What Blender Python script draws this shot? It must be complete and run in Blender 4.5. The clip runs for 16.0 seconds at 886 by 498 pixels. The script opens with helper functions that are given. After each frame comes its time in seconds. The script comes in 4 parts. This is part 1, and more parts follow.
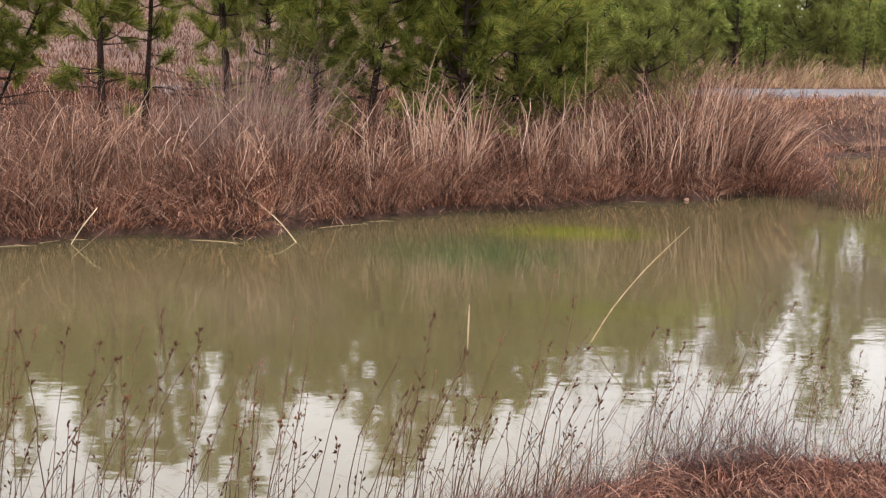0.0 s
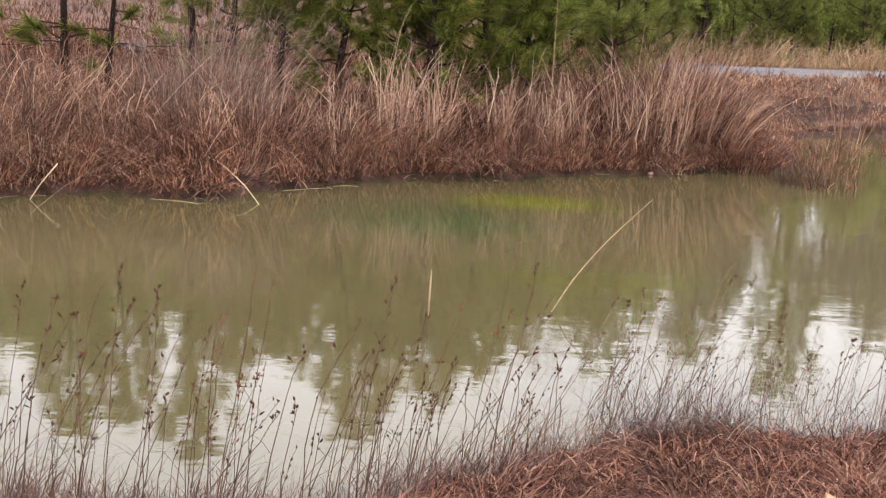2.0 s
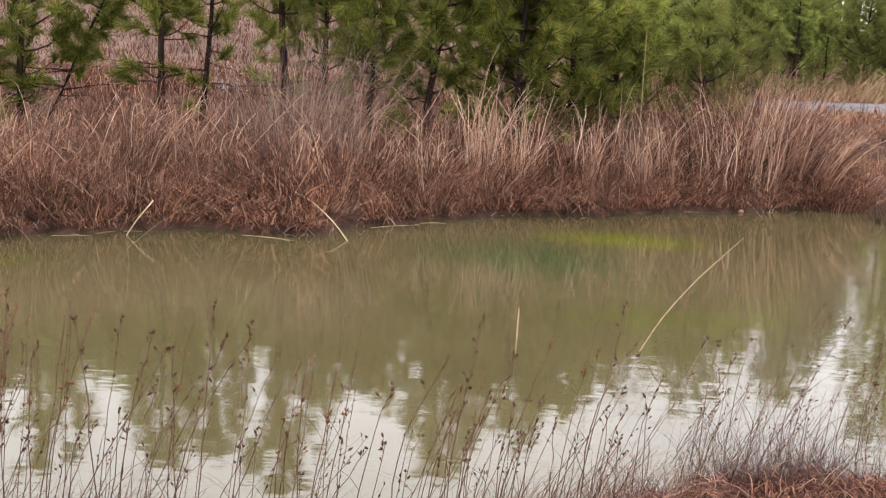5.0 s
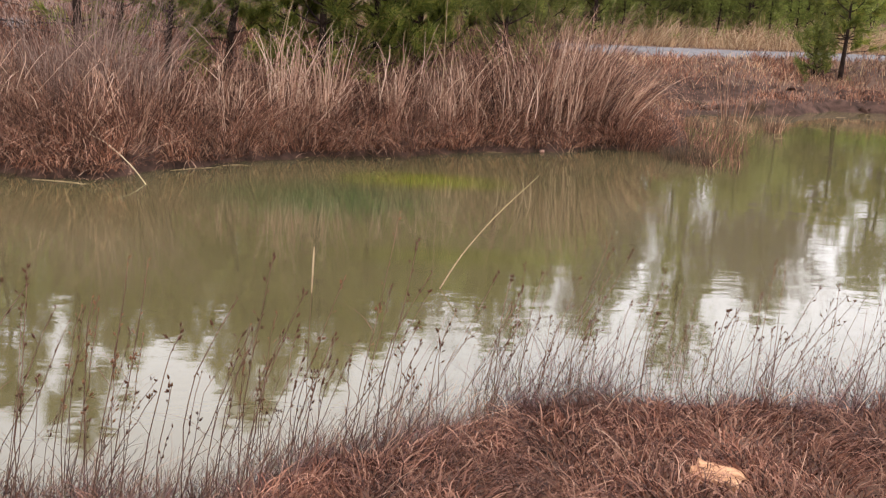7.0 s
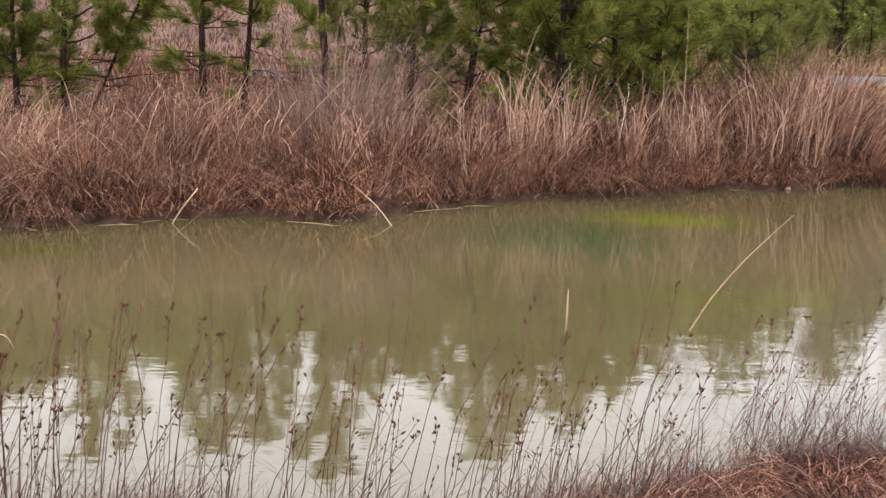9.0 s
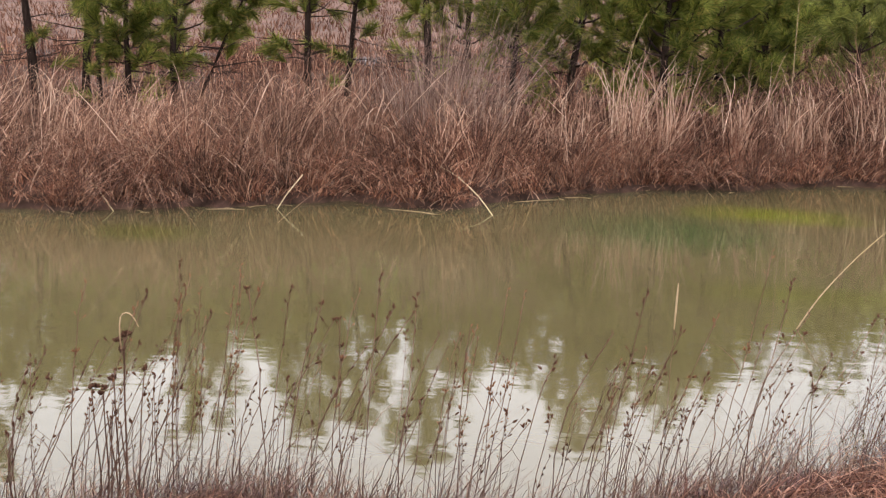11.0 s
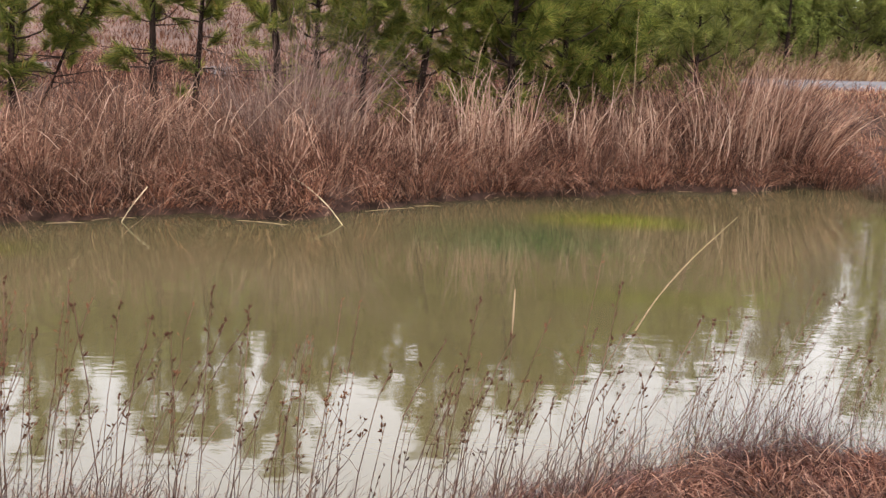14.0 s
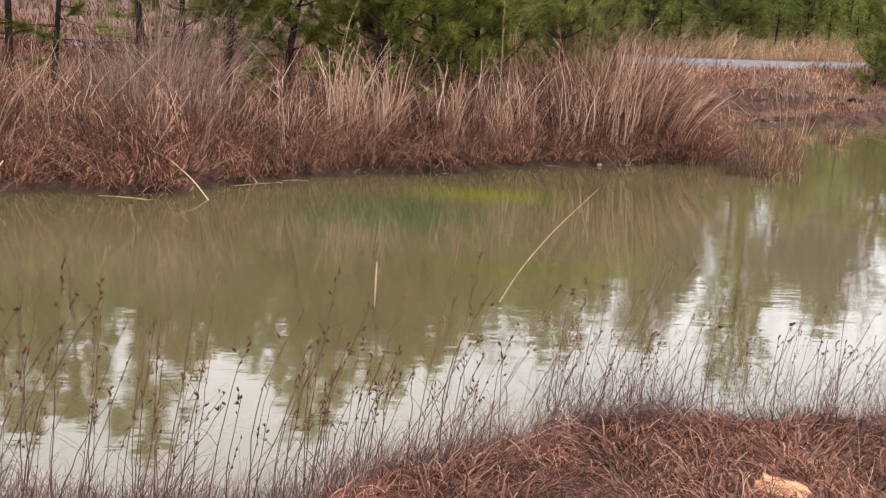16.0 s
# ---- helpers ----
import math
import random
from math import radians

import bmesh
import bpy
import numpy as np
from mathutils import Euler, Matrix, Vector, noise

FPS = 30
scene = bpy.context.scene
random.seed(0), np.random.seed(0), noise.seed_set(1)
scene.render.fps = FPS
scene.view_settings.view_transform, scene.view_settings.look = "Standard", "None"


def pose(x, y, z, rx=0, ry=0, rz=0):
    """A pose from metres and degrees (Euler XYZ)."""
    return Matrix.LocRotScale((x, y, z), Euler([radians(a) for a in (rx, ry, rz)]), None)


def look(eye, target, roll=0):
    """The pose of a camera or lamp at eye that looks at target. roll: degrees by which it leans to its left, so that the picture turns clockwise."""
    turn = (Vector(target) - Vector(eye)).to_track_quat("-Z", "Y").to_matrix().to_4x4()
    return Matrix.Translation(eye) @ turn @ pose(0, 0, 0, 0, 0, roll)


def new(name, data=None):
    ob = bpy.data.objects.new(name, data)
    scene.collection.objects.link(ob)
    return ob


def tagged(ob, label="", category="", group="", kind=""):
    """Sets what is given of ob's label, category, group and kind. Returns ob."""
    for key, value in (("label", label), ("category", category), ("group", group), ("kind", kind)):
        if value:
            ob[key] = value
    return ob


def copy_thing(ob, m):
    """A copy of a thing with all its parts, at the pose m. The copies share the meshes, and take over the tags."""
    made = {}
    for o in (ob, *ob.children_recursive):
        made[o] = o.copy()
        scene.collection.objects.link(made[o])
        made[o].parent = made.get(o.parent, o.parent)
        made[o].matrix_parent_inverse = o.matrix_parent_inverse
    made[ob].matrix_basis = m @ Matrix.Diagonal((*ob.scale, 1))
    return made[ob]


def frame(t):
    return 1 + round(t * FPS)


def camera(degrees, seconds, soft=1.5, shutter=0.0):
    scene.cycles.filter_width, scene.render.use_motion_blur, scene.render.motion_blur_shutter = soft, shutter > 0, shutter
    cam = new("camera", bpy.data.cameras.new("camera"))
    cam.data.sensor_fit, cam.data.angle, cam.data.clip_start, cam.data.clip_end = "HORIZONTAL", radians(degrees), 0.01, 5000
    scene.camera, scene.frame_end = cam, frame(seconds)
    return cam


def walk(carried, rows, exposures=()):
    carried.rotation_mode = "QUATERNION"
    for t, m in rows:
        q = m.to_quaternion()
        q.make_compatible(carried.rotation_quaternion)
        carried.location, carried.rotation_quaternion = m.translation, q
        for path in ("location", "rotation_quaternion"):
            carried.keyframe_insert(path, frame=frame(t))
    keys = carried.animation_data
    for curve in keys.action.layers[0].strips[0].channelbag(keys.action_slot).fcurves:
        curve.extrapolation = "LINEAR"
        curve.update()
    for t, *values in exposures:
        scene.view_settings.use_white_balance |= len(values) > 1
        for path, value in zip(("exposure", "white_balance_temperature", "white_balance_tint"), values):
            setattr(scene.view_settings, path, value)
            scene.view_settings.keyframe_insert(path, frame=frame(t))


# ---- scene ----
cam = camera(41.75, 16.0, soft=1.25, shutter=0.35)

# ---- the camera's path: seconds, eye, yaw, pitch, roll in degrees ----
PATH = [
    (0.0, 0.003, 0.007, 1.917, 0.059, -11.298, 0.778), (0.5, -0.027, 0.015, 1.902, 0.072, -11.733, 1.491),
    (1.0, -0.031, 0.015, 1.905, 0.106, -12.021, 1.902), (1.5, -0.017, 0.029, 1.891, -0.495, -12.121, 2.457),
    (2.0, 0.003, 0.021, 1.896, -1.851, -12.77, 2.781), (2.5, 0.04, -0.008, 1.91, -2.186, -12.67, 1.795),
    (3.0, 0.025, -0.006, 1.93, -1.37, -11.665, 1.266), (3.5, -0.013, 0.012, 1.911, 0.525, -11.247, 1.211),
    (3.7, -0.013, 0.012, 1.911, 1.445, -11.163, 1.211), (5.8, -0.002, -0.003, 1.904, 2.615, -11.16, 2.293),
    (6.0, -0.002, -0.003, 1.904, 1.026, -11.299, 2.293), (6.5, 0.089, -0.004, 1.895, -4.914, -12.184, 2.819),
    (7.0, 0.082, 0.001, 1.887, -6.899, -13.492, 3.296), (7.5, 0.075, -0.0, 1.878, -5.304, -14.655, 3.051),
    (8.0, 0.073, 0.012, 1.887, -3.727, -14.628, 2.377), (8.5, -0.013, 0.035, 1.894, 1.658, -12.423, 1.072),
    (9.0, -0.035, 0.033, 1.891, 4.603, -12.0, 0.824), (9.5, -0.052, 0.027, 1.891, 6.139, -12.035, 0.72),
    (9.7, -0.052, 0.027, 1.891, 6.613, -12.146, 0.72), (11.8, -0.141, -0.032, 1.9, 10.35, -12.659, 1.361),
    (12.0, -0.141, -0.032, 1.9, 10.517, -12.492, 1.361), (12.5, -0.125, -0.024, 1.9, 10.03, -12.352, 1.542),
    (13.0, -0.042, 0.003, 1.9, 6.191, -12.221, 1.394), (13.5, -0.006, -0.014, 1.911, 3.929, -11.877, 1.118),
    (14.0, -0.012, -0.017, 1.909, 2.227, -12.001, 1.583), (14.5, 0.023, -0.004, 1.902, 0.484, -12.219, 1.739),
    (15.0, 0.035, -0.025, 1.903, -1.575, -12.444, 2.16), (15.5, 0.047, -0.022, 1.895, -3.315, -12.67, 2.313),
    (16.0, 0.049, -0.036, 1.897, -4.091, -12.96, 2.505),
]


def stance(x, y, z, yaw, pitch, roll):
    a, b = radians(yaw), radians(pitch)
    eye = Vector((x, y, z))
    return look(eye, eye + Vector((-math.sin(a) * math.cos(b), math.cos(a) * math.cos(b), math.sin(b))), roll)


walk(cam, [(row[0], stance(*row[1:])) for row in PATH], exposures=[(0.0, -0.07, 6600, 11.5), (1.0, -0.04, 6600, 11.5), (3.5, -0.06, 6600, 11.5), (6.5, -0.08, 6600, 11.5), (7.2, -0.17, 6600, 11.5), (8.4, -0.16, 6600, 11.5), (9.0, -0.08, 6600, 11.5), (12.5, -0.07, 6600, 11.5), (16.0, -0.07, 6600, 11.5)])

# ---- overcast daylight ----
SUN_UP, SUN_TURN = 55, -20
world = bpy.data.worlds.new("world")
scene.world = world
world.use_nodes = True
wn, wl = world.node_tree.nodes, world.node_tree.links
sky = wn.new("ShaderNodeTexSky")
sky.sky_type, sky.sun_disc = "NISHITA", False
sky.sun_elevation, sky.sun_rotation = radians(SUN_UP), radians(SUN_TURN)
sky.air_density, sky.dust_density, sky.ozone_density = 1.0, 5.0, 1.0
grey = wn.new("ShaderNodeHueSaturation")
grey.inputs["Saturation"].default_value = 0.22
cloud = wn.new("ShaderNodeMix")
cloud.data_type = "RGBA"
cloud.inputs[0].default_value = 0.6
cloud.inputs[7].default_value = (40.4, 40.7, 43.0, 1)
wl.new(sky.outputs[0], grey.inputs["Color"])
wl.new(grey.outputs[0], cloud.inputs[6])
wl.new(cloud.outputs[2], wn["Background"].inputs["Color"])
wn["Background"].inputs["Strength"].default_value = 0.12

sun = new("sun", bpy.data.lights.new("sun", "SUN"))
sun.data.energy, sun.data.angle, sun.data.color = 0.6, radians(40), (1.0, 0.95, 0.88)
sun.matrix_world = look((0, 0, 0), (math.sin(radians(SUN_TURN)) * -math.cos(radians(SUN_UP)), -math.cos(radians(SUN_TURN)) * math.cos(radians(SUN_UP)), -math.sin(radians(SUN_UP))))

# ---- materials ----


def material(name, rough=0.8, spec=0.3):
    m = bpy.data.materials.new(name)
    m.use_nodes = True
    b = m.node_tree.nodes["Principled BSDF"]
    b.inputs["Roughness"].default_value = rough
    b.inputs["Specular IOR Level"].default_value = spec
    return m, m.node_tree.nodes, m.node_tree.links, b


def ramp_of(nodes, stops):
    r = nodes.new("ShaderNodeValToRGB")
    el = r.color_ramp.elements
    while len(el) < len(stops):
        el.new(0.5)
    for e, (p, c) in zip(el, stops):
        e.position, e.color = p, (*c, 1)
    return r


def noise_of(nodes, links, scale, detail=4, rough=0.55, stretch=None, space="Object"):
    co = nodes.new("ShaderNodeTexCoord")
    n = nodes.new("ShaderNodeTexNoise")
    n.inputs["Scale"].default_value, n.inputs["Detail"].default_value, n.inputs["Roughness"].default_value = scale, detail, rough
    if stretch:
        mp = nodes.new("ShaderNodeMapping")
        mp.inputs["Scale"].default_value = stretch
        links.new(co.outputs[space], mp.inputs[0])
        links.new(mp.outputs[0], n.inputs["Vector"])
    else:
        links.new(co.outputs[space], n.inputs["Vector"])
    return n


def mix_of(nodes, links, a, b, fac, mode="MIX"):
    """Colour mix; a, b are sockets or colours, fac a socket or a number."""
    m = nodes.new("ShaderNodeMix")
    m.data_type, m.blend_type = "RGBA", mode
    for k, v in ((0, fac), (6, a), (7, b)):
        if isinstance(v, bpy.types.NodeSocket):
            links.new(v, m.inputs[k])
        else:
            m.inputs[k].default_value = v if k == 0 else (*v, 1)
    return m.outputs[2]


def bump_of(nodes, links, height, strength, distance, bsdf):
    b = nodes.new("ShaderNodeBump")
    b.inputs["Strength"].default_value, b.inputs["Distance"].default_value = strength, distance
    links.new(height, b.inputs["Height"])
    links.new(b.outputs[0], bsdf.inputs["Normal"])


def blade_material(name, stops, patch=0.25, rough=0.7, thin=0.35, tuft=0.3):
    """Dry blades: each blade its own tone, drifting in patches of about a metre."""
    m, n, l, b = material(name, rough, 0.25)
    g = n.new("ShaderNodeNewGeometry")
    r = ramp_of(n, stops)
    l.new(g.outputs["Random Per Island"], r.inputs[0])
    big = noise_of(n, l, 1.3, 3)
    tone = ramp_of(n, [(0.3, (1 - patch,) * 3), (0.7, (1 + patch * 0.4,) * 3)])
    l.new(big.outputs[0], tone.inputs[0])
    shade = mix_of(n, l, r.outputs[0], tone.outputs[0], 1.0, "MULTIPLY")
    small = noise_of(n, l, 4.2, 3, 0.6, (1, 1, 0.3))
    mottle = ramp_of(n, [(0.36, (1 - tuft,) * 3), (0.64, (1 + tuft * 0.6,) * 3)])
    l.new(small.outputs[0], mottle.inputs[0])
    shade = mix_of(n, l, shade, mottle.outputs[0], 1.0, "MULTIPLY")
    l.new(shade, b.inputs["Base Color"])
    glow = n.new("ShaderNodeBsdfTranslucent")
    l.new(shade, glow.inputs["Color"])
    both = n.new("ShaderNodeMixShader")
    both.inputs[0].default_value = thin
    l.new(b.outputs[0], both.inputs[1])
    l.new(glow.outputs[0], both.inputs[2])
    l.new(both.outputs[0], n["Material Output"].inputs["Surface"])
    return m


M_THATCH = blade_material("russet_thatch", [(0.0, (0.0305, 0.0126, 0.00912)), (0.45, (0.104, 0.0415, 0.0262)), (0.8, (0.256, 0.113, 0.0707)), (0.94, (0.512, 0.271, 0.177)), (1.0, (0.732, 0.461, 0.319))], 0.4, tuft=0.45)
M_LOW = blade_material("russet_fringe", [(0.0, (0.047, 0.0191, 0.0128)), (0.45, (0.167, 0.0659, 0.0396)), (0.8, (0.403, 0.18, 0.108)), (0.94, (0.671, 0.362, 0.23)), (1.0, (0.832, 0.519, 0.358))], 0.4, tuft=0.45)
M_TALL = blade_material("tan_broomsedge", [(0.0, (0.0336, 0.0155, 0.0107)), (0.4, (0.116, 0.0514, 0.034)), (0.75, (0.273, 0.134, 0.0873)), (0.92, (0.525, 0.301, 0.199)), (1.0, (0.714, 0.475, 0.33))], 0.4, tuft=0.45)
M_STRAW = blade_material("pale_straw", [(0.0, (0.317, 0.176, 0.122)), (0.6, (0.61, 0.388, 0.274)), (1.0, (0.854, 0.611, 0.456))], 0.15)
M_CURL = blade_material("tan_curl", [(0.0, (0.081, 0.0348, 0.0212)), (0.5, (0.252, 0.124, 0.0785)), (0.85, (0.468, 0.273, 0.184)), (1.0, (0.63, 0.422, 0.303))], 0.25, tuft=0.4)
M_GREYGRASS = blade_material("grey_plume", [(0.0, (0.12, 0.0703, 0.0545)), (0.6, (0.26, 0.163, 0.128)), (1.0, (0.48, 0.337, 0.268))], 0.2)
M_PURPLE = blade_material("purple_grey_stem", [(0.0, (0.0368, 0.0182, 0.0192)), (0.6, (0.115, 0.0569, 0.0538)), (1.0, (0.304, 0.177, 0.158))], 0.1, tuft=0.4)
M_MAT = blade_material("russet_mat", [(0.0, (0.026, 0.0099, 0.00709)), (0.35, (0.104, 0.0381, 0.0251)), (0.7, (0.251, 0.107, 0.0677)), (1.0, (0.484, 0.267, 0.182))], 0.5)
M_STEM = blade_material("sedge_stem", [(0.0, (0.045, 0.023, 0.017)), (0.6, (0.155, 0.08, 0.056)), (1.0, (0.42, 0.26, 0.18))], 0.1, tuft=0.4)
M_FIELD = blade_material("field_grass", [(0.0, (0.0593, 0.023, 0.0133)), (0.6, (0.123, 0.0499, 0.0278)), (1.0, (0.219, 0.1, 0.0559))])
M_GOLD = blade_material("golden_grass", [(0.0, (0.224, 0.124, 0.0672)), (0.6, (0.515, 0.33, 0.19)), (1.0, (0.784, 0.59, 0.381))], 0.35)
M_OLIVE = blade_material("olive_rush", [(0.0, (0.04, 0.0282, 0.0152)), (0.6, (0.1, 0.0616, 0.0361)), (1.0, (0.23, 0.136, 0.0855))])
M_NEEDLE = blade_material("pine_needles", [(0.0, (0.0612, 0.0842, 0.0169)), (0.5, (0.202, 0.242, 0.0441)), (0.93, (0.453, 0.438, 0.0942)), (1.0, (0.513, 0.293, 0.104))], 0.45, 0.55, 0.66, 0.25)
M_NEEDLE_YOUNG = blade_material("young_needles", [(0.0, (0.0936, 0.111, 0.0234)), (0.7, (0.222, 0.234, 0.0527)), (1.0, (0.374, 0.37, 0.105))], 0.3, 0.55, 0.5)
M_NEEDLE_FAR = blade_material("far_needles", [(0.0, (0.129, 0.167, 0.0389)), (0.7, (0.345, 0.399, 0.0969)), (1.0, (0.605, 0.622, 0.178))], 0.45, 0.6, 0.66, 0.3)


def simple(name, dark, light, scale, rough=0.8, bump=0.3, stretch=None, spec=0.3):
    m, n, l, b = material(name, rough, spec)
    t = noise_of(n, l, scale, 6, 0.6, stretch)
    big = noise_of(n, l, scale * 0.13, 3)
    r = ramp_of(n, [(0.32, dark), (0.68, light)])
    l.new(t.outputs[0], r.inputs[0])
    k = ramp_of(n, [(0.35, (0.8, 0.8, 0.8)), (0.65, (1.1, 1.1, 1.1))])
    l.new(big.outputs[0], k.inputs[0])
    l.new(mix_of(n, l, r.outputs[0], k.outputs[0], 1.0, "MULTIPLY"), b.inputs["Base Color"])
    bump_of(n, l, t.outputs[0], bump, 0.02, b)
    return m


M_BARK = simple("pine_bark", (0.010, 0.007, 0.006), (0.042, 0.027, 0.021), 30, 0.95, 0.8, (1, 1, 0.25), 0.05)
M_TWIG = simple("grey_twig", (0.02, 0.014, 0.011), (0.065, 0.044, 0.035), 40, 0.95, 0.4, None, 0.05)
M_SEED = simple("seed_head", (0.03, 0.013, 0.008), (0.115, 0.05, 0.029), 160, 0.95, 0.5, None, 0.08)
M_RUST = simple("rusty_seed", (0.085, 0.035, 0.018), (0.22, 0.105, 0.055), 160, 0.95, 0.5, None, 0.08)
M_GREYWOOD = simple("grey_bare_wood", (0.10, 0.085, 0.075), (0.24, 0.205, 0.185), 12, 0.95, 0.4, None, 0.05)
M_DARKSEED = simple("dark_seed_head", (0.026, 0.013, 0.009), (0.11, 0.05, 0.028), 160, 0.95, 0.6, None, 0.08)
M_REED = simple("dry_reed", (0.42, 0.30, 0.17), (0.68, 0.55, 0.36), 60, 0.6, 0.3, (1, 1, 0.3))
M_STALK = simple("tan_stalk", (0.28, 0.18, 0.10), (0.50, 0.36, 0.22), 60, 0.7, 0.3, (1, 1, 0.3))
M_WOOD = simple("broken_board", (0.27, 0.11, 0.05), (0.66, 0.37, 0.2), 24, 0.75, 0.3, (0.25, 1.6, 1))
M_ROAD = simple("gravel", (0.085, 0.078, 0.08), (0.17, 0.16, 0.168), 9, 0.85, 0.5)
M_MUD = simple("wet_mud", (0.018, 0.0105, 0.008), (0.095, 0.053, 0.04), 7, 0.95, 0.8, None, 0.06)
M_LEAF = simple("fallen_leaf", (0.35, 0.17, 0.12), (0.55, 0.33, 0.25), 60, 0.7, 0.2)


def ground_material():
    m, n, l, b = material("bank_soil", 0.9, 0.2)
    fine, mid = noise_of(n, l, 14, 8, 0.65), noise_of(n, l, 0.8, 4)
    soil = ramp_of(n, [(0.3, (0.03, 0.016, 0.011)), (0.7, (0.10, 0.055, 0.038))])
    litter = ramp_of(n, [(0.3, (0.07, 0.036, 0.025)), (0.7, (0.18, 0.10, 0.068))])
    l.new(fine.outputs[0], soil.inputs[0])
    l.new(fine.outputs[0], litter.inputs[0])
    k = ramp_of(n, [(0.4, (0, 0, 0)), (0.6, (1, 1, 1))])
    l.new(mid.outputs[0], k.inputs[0])
    l.new(mix_of(n, l, soil.outputs[0], litter.outputs[0], k.outputs[0]), b.inputs["Base Color"])
    bump_of(n, l, fine.outputs[0], 0.6, 0.05, b)
    return m


M_GROUND = ground_material()
M_FIELDSOIL = simple("field_sward", (0.068, 0.034, 0.024), (0.165, 0.088, 0.06), 1.2, 0.9, 0.6)


def water_material():
    """Turbid pond water: murky olive body under a smooth, faintly rippled surface."""
    m, n, l, b = material("pond_water", 0.045, 0.5)
    b.inputs["IOR"].default_value = 1.47
    co = n.new("ShaderNodeTexCoord")
    silt = noise_of(n, l, 0.35, 4)
    body = ramp_of(n, [(0.3, (0.064, 0.0525, 0.023)), (0.7, (0.088, 0.0705, 0.035))])
    l.new(silt.outputs[0], body.inputs[0])
    colour = body.outputs[0]
    # drifts of algae under the surface
    for x, y, sx, sy, c, amount in ((1.15, 10.45, 0.78, 0.42, (0.09, 0.105, 0.009), 0.88), (0.25, 9.5, 1.0, 0.8, (0.022, 0.05, 0.014), 0.75), (1.1, 7.6, 0.8, 0.3, (0.07, 0.072, 0.012), 0.35), (7.8, 14.8, 1.5, 1.2, (0.06, 0.068, 0.014), 0.6), (-3.8, 8.4, 0.5, 0.3, (0.06, 0.065, 0.01), 0.6)):
        mp = n.new("ShaderNodeMapping")
        mp.vector_type = "TEXTURE"
        mp.inputs["Location"].default_value, mp.inputs["Scale"].default_value = (x, y, 0), (sx, sy, 1)
        l.new(co.outputs["Object"], mp.inputs[0])
        d = n.new("ShaderNodeVectorMath")
        d.operation = "LENGTH"
        l.new(mp.outputs[0], d.inputs[0])
        edge = noise_of(n, l, 3.0, 4)
        add = n.new("ShaderNodeMath")
        add.operation = "ADD"
        l.new(d.outputs["Value"], add.inputs[0])
        l.new(edge.outputs[0], add.inputs[1])
        k = ramp_of(n, [(0.0, (amount,) * 3), (1.0, (0, 0, 0))])
        rng = n.new("ShaderNodeMapRange")
        rng.inputs["From Min"].default_value, rng.inputs["From Max"].default_value = 0.8, 1.75
        l.new(add.outputs[0], rng.inputs[0])
        l.new(rng.outputs[0], k.inputs[0])
        colour = mix_of(n, l, colour, c, k.outputs[0])
    l.new(colour, b.inputs["Base Color"])
    w1 = noise_of(n, l, 2.2, 3, 0.5, (1, 1.6, 1))
    w2 = noise_of(n, l, 13, 2, 0.5, (0.55, 1.8, 1))
    h = n.new("ShaderNodeMath")
    h.operation = "MULTIPLY_ADD"
    h.inputs[1].default_value = 0.10
    l.new(w2.outputs[0], h.inputs[0])
    l.new(w1.outputs[0], h.inputs[2])
    bump_of(n, l, h.outputs[0], 1.0, 0.002, b)
    return m


M_WATER = water_material()

# ---- mesh helpers ----
rng = np.random.default_rng(7)


def mesh_of(name, verts, tris, mat, smooth=False):
    """A mesh from arrays of points and triangles."""
    me = bpy.data.meshes.new(name)
    verts, tris = np.asarray(verts, np.float32), np.asarray(tris, np.int32)
    me.vertices.add(len(verts))
    me.vertices.foreach_set("co", verts.ravel())
    me.loops.add(tris.size)
    me.loops.foreach_set("vertex_index", tris.ravel())
    me.polygons.add(len(tris))
    me.polygons.foreach_set("loop_start", np.arange(0, tris.size, 3, dtype=np.int32))
    me.polygons.foreach_set("use_smooth", np.full(len(tris), smooth))
    me.materials.append(mat)
    me.update(calc_edges=True)
    return me


def child(name, me, parent, label=""):
    ob = new(name, me)
    ob.parent = parent
    return tagged(ob, label)


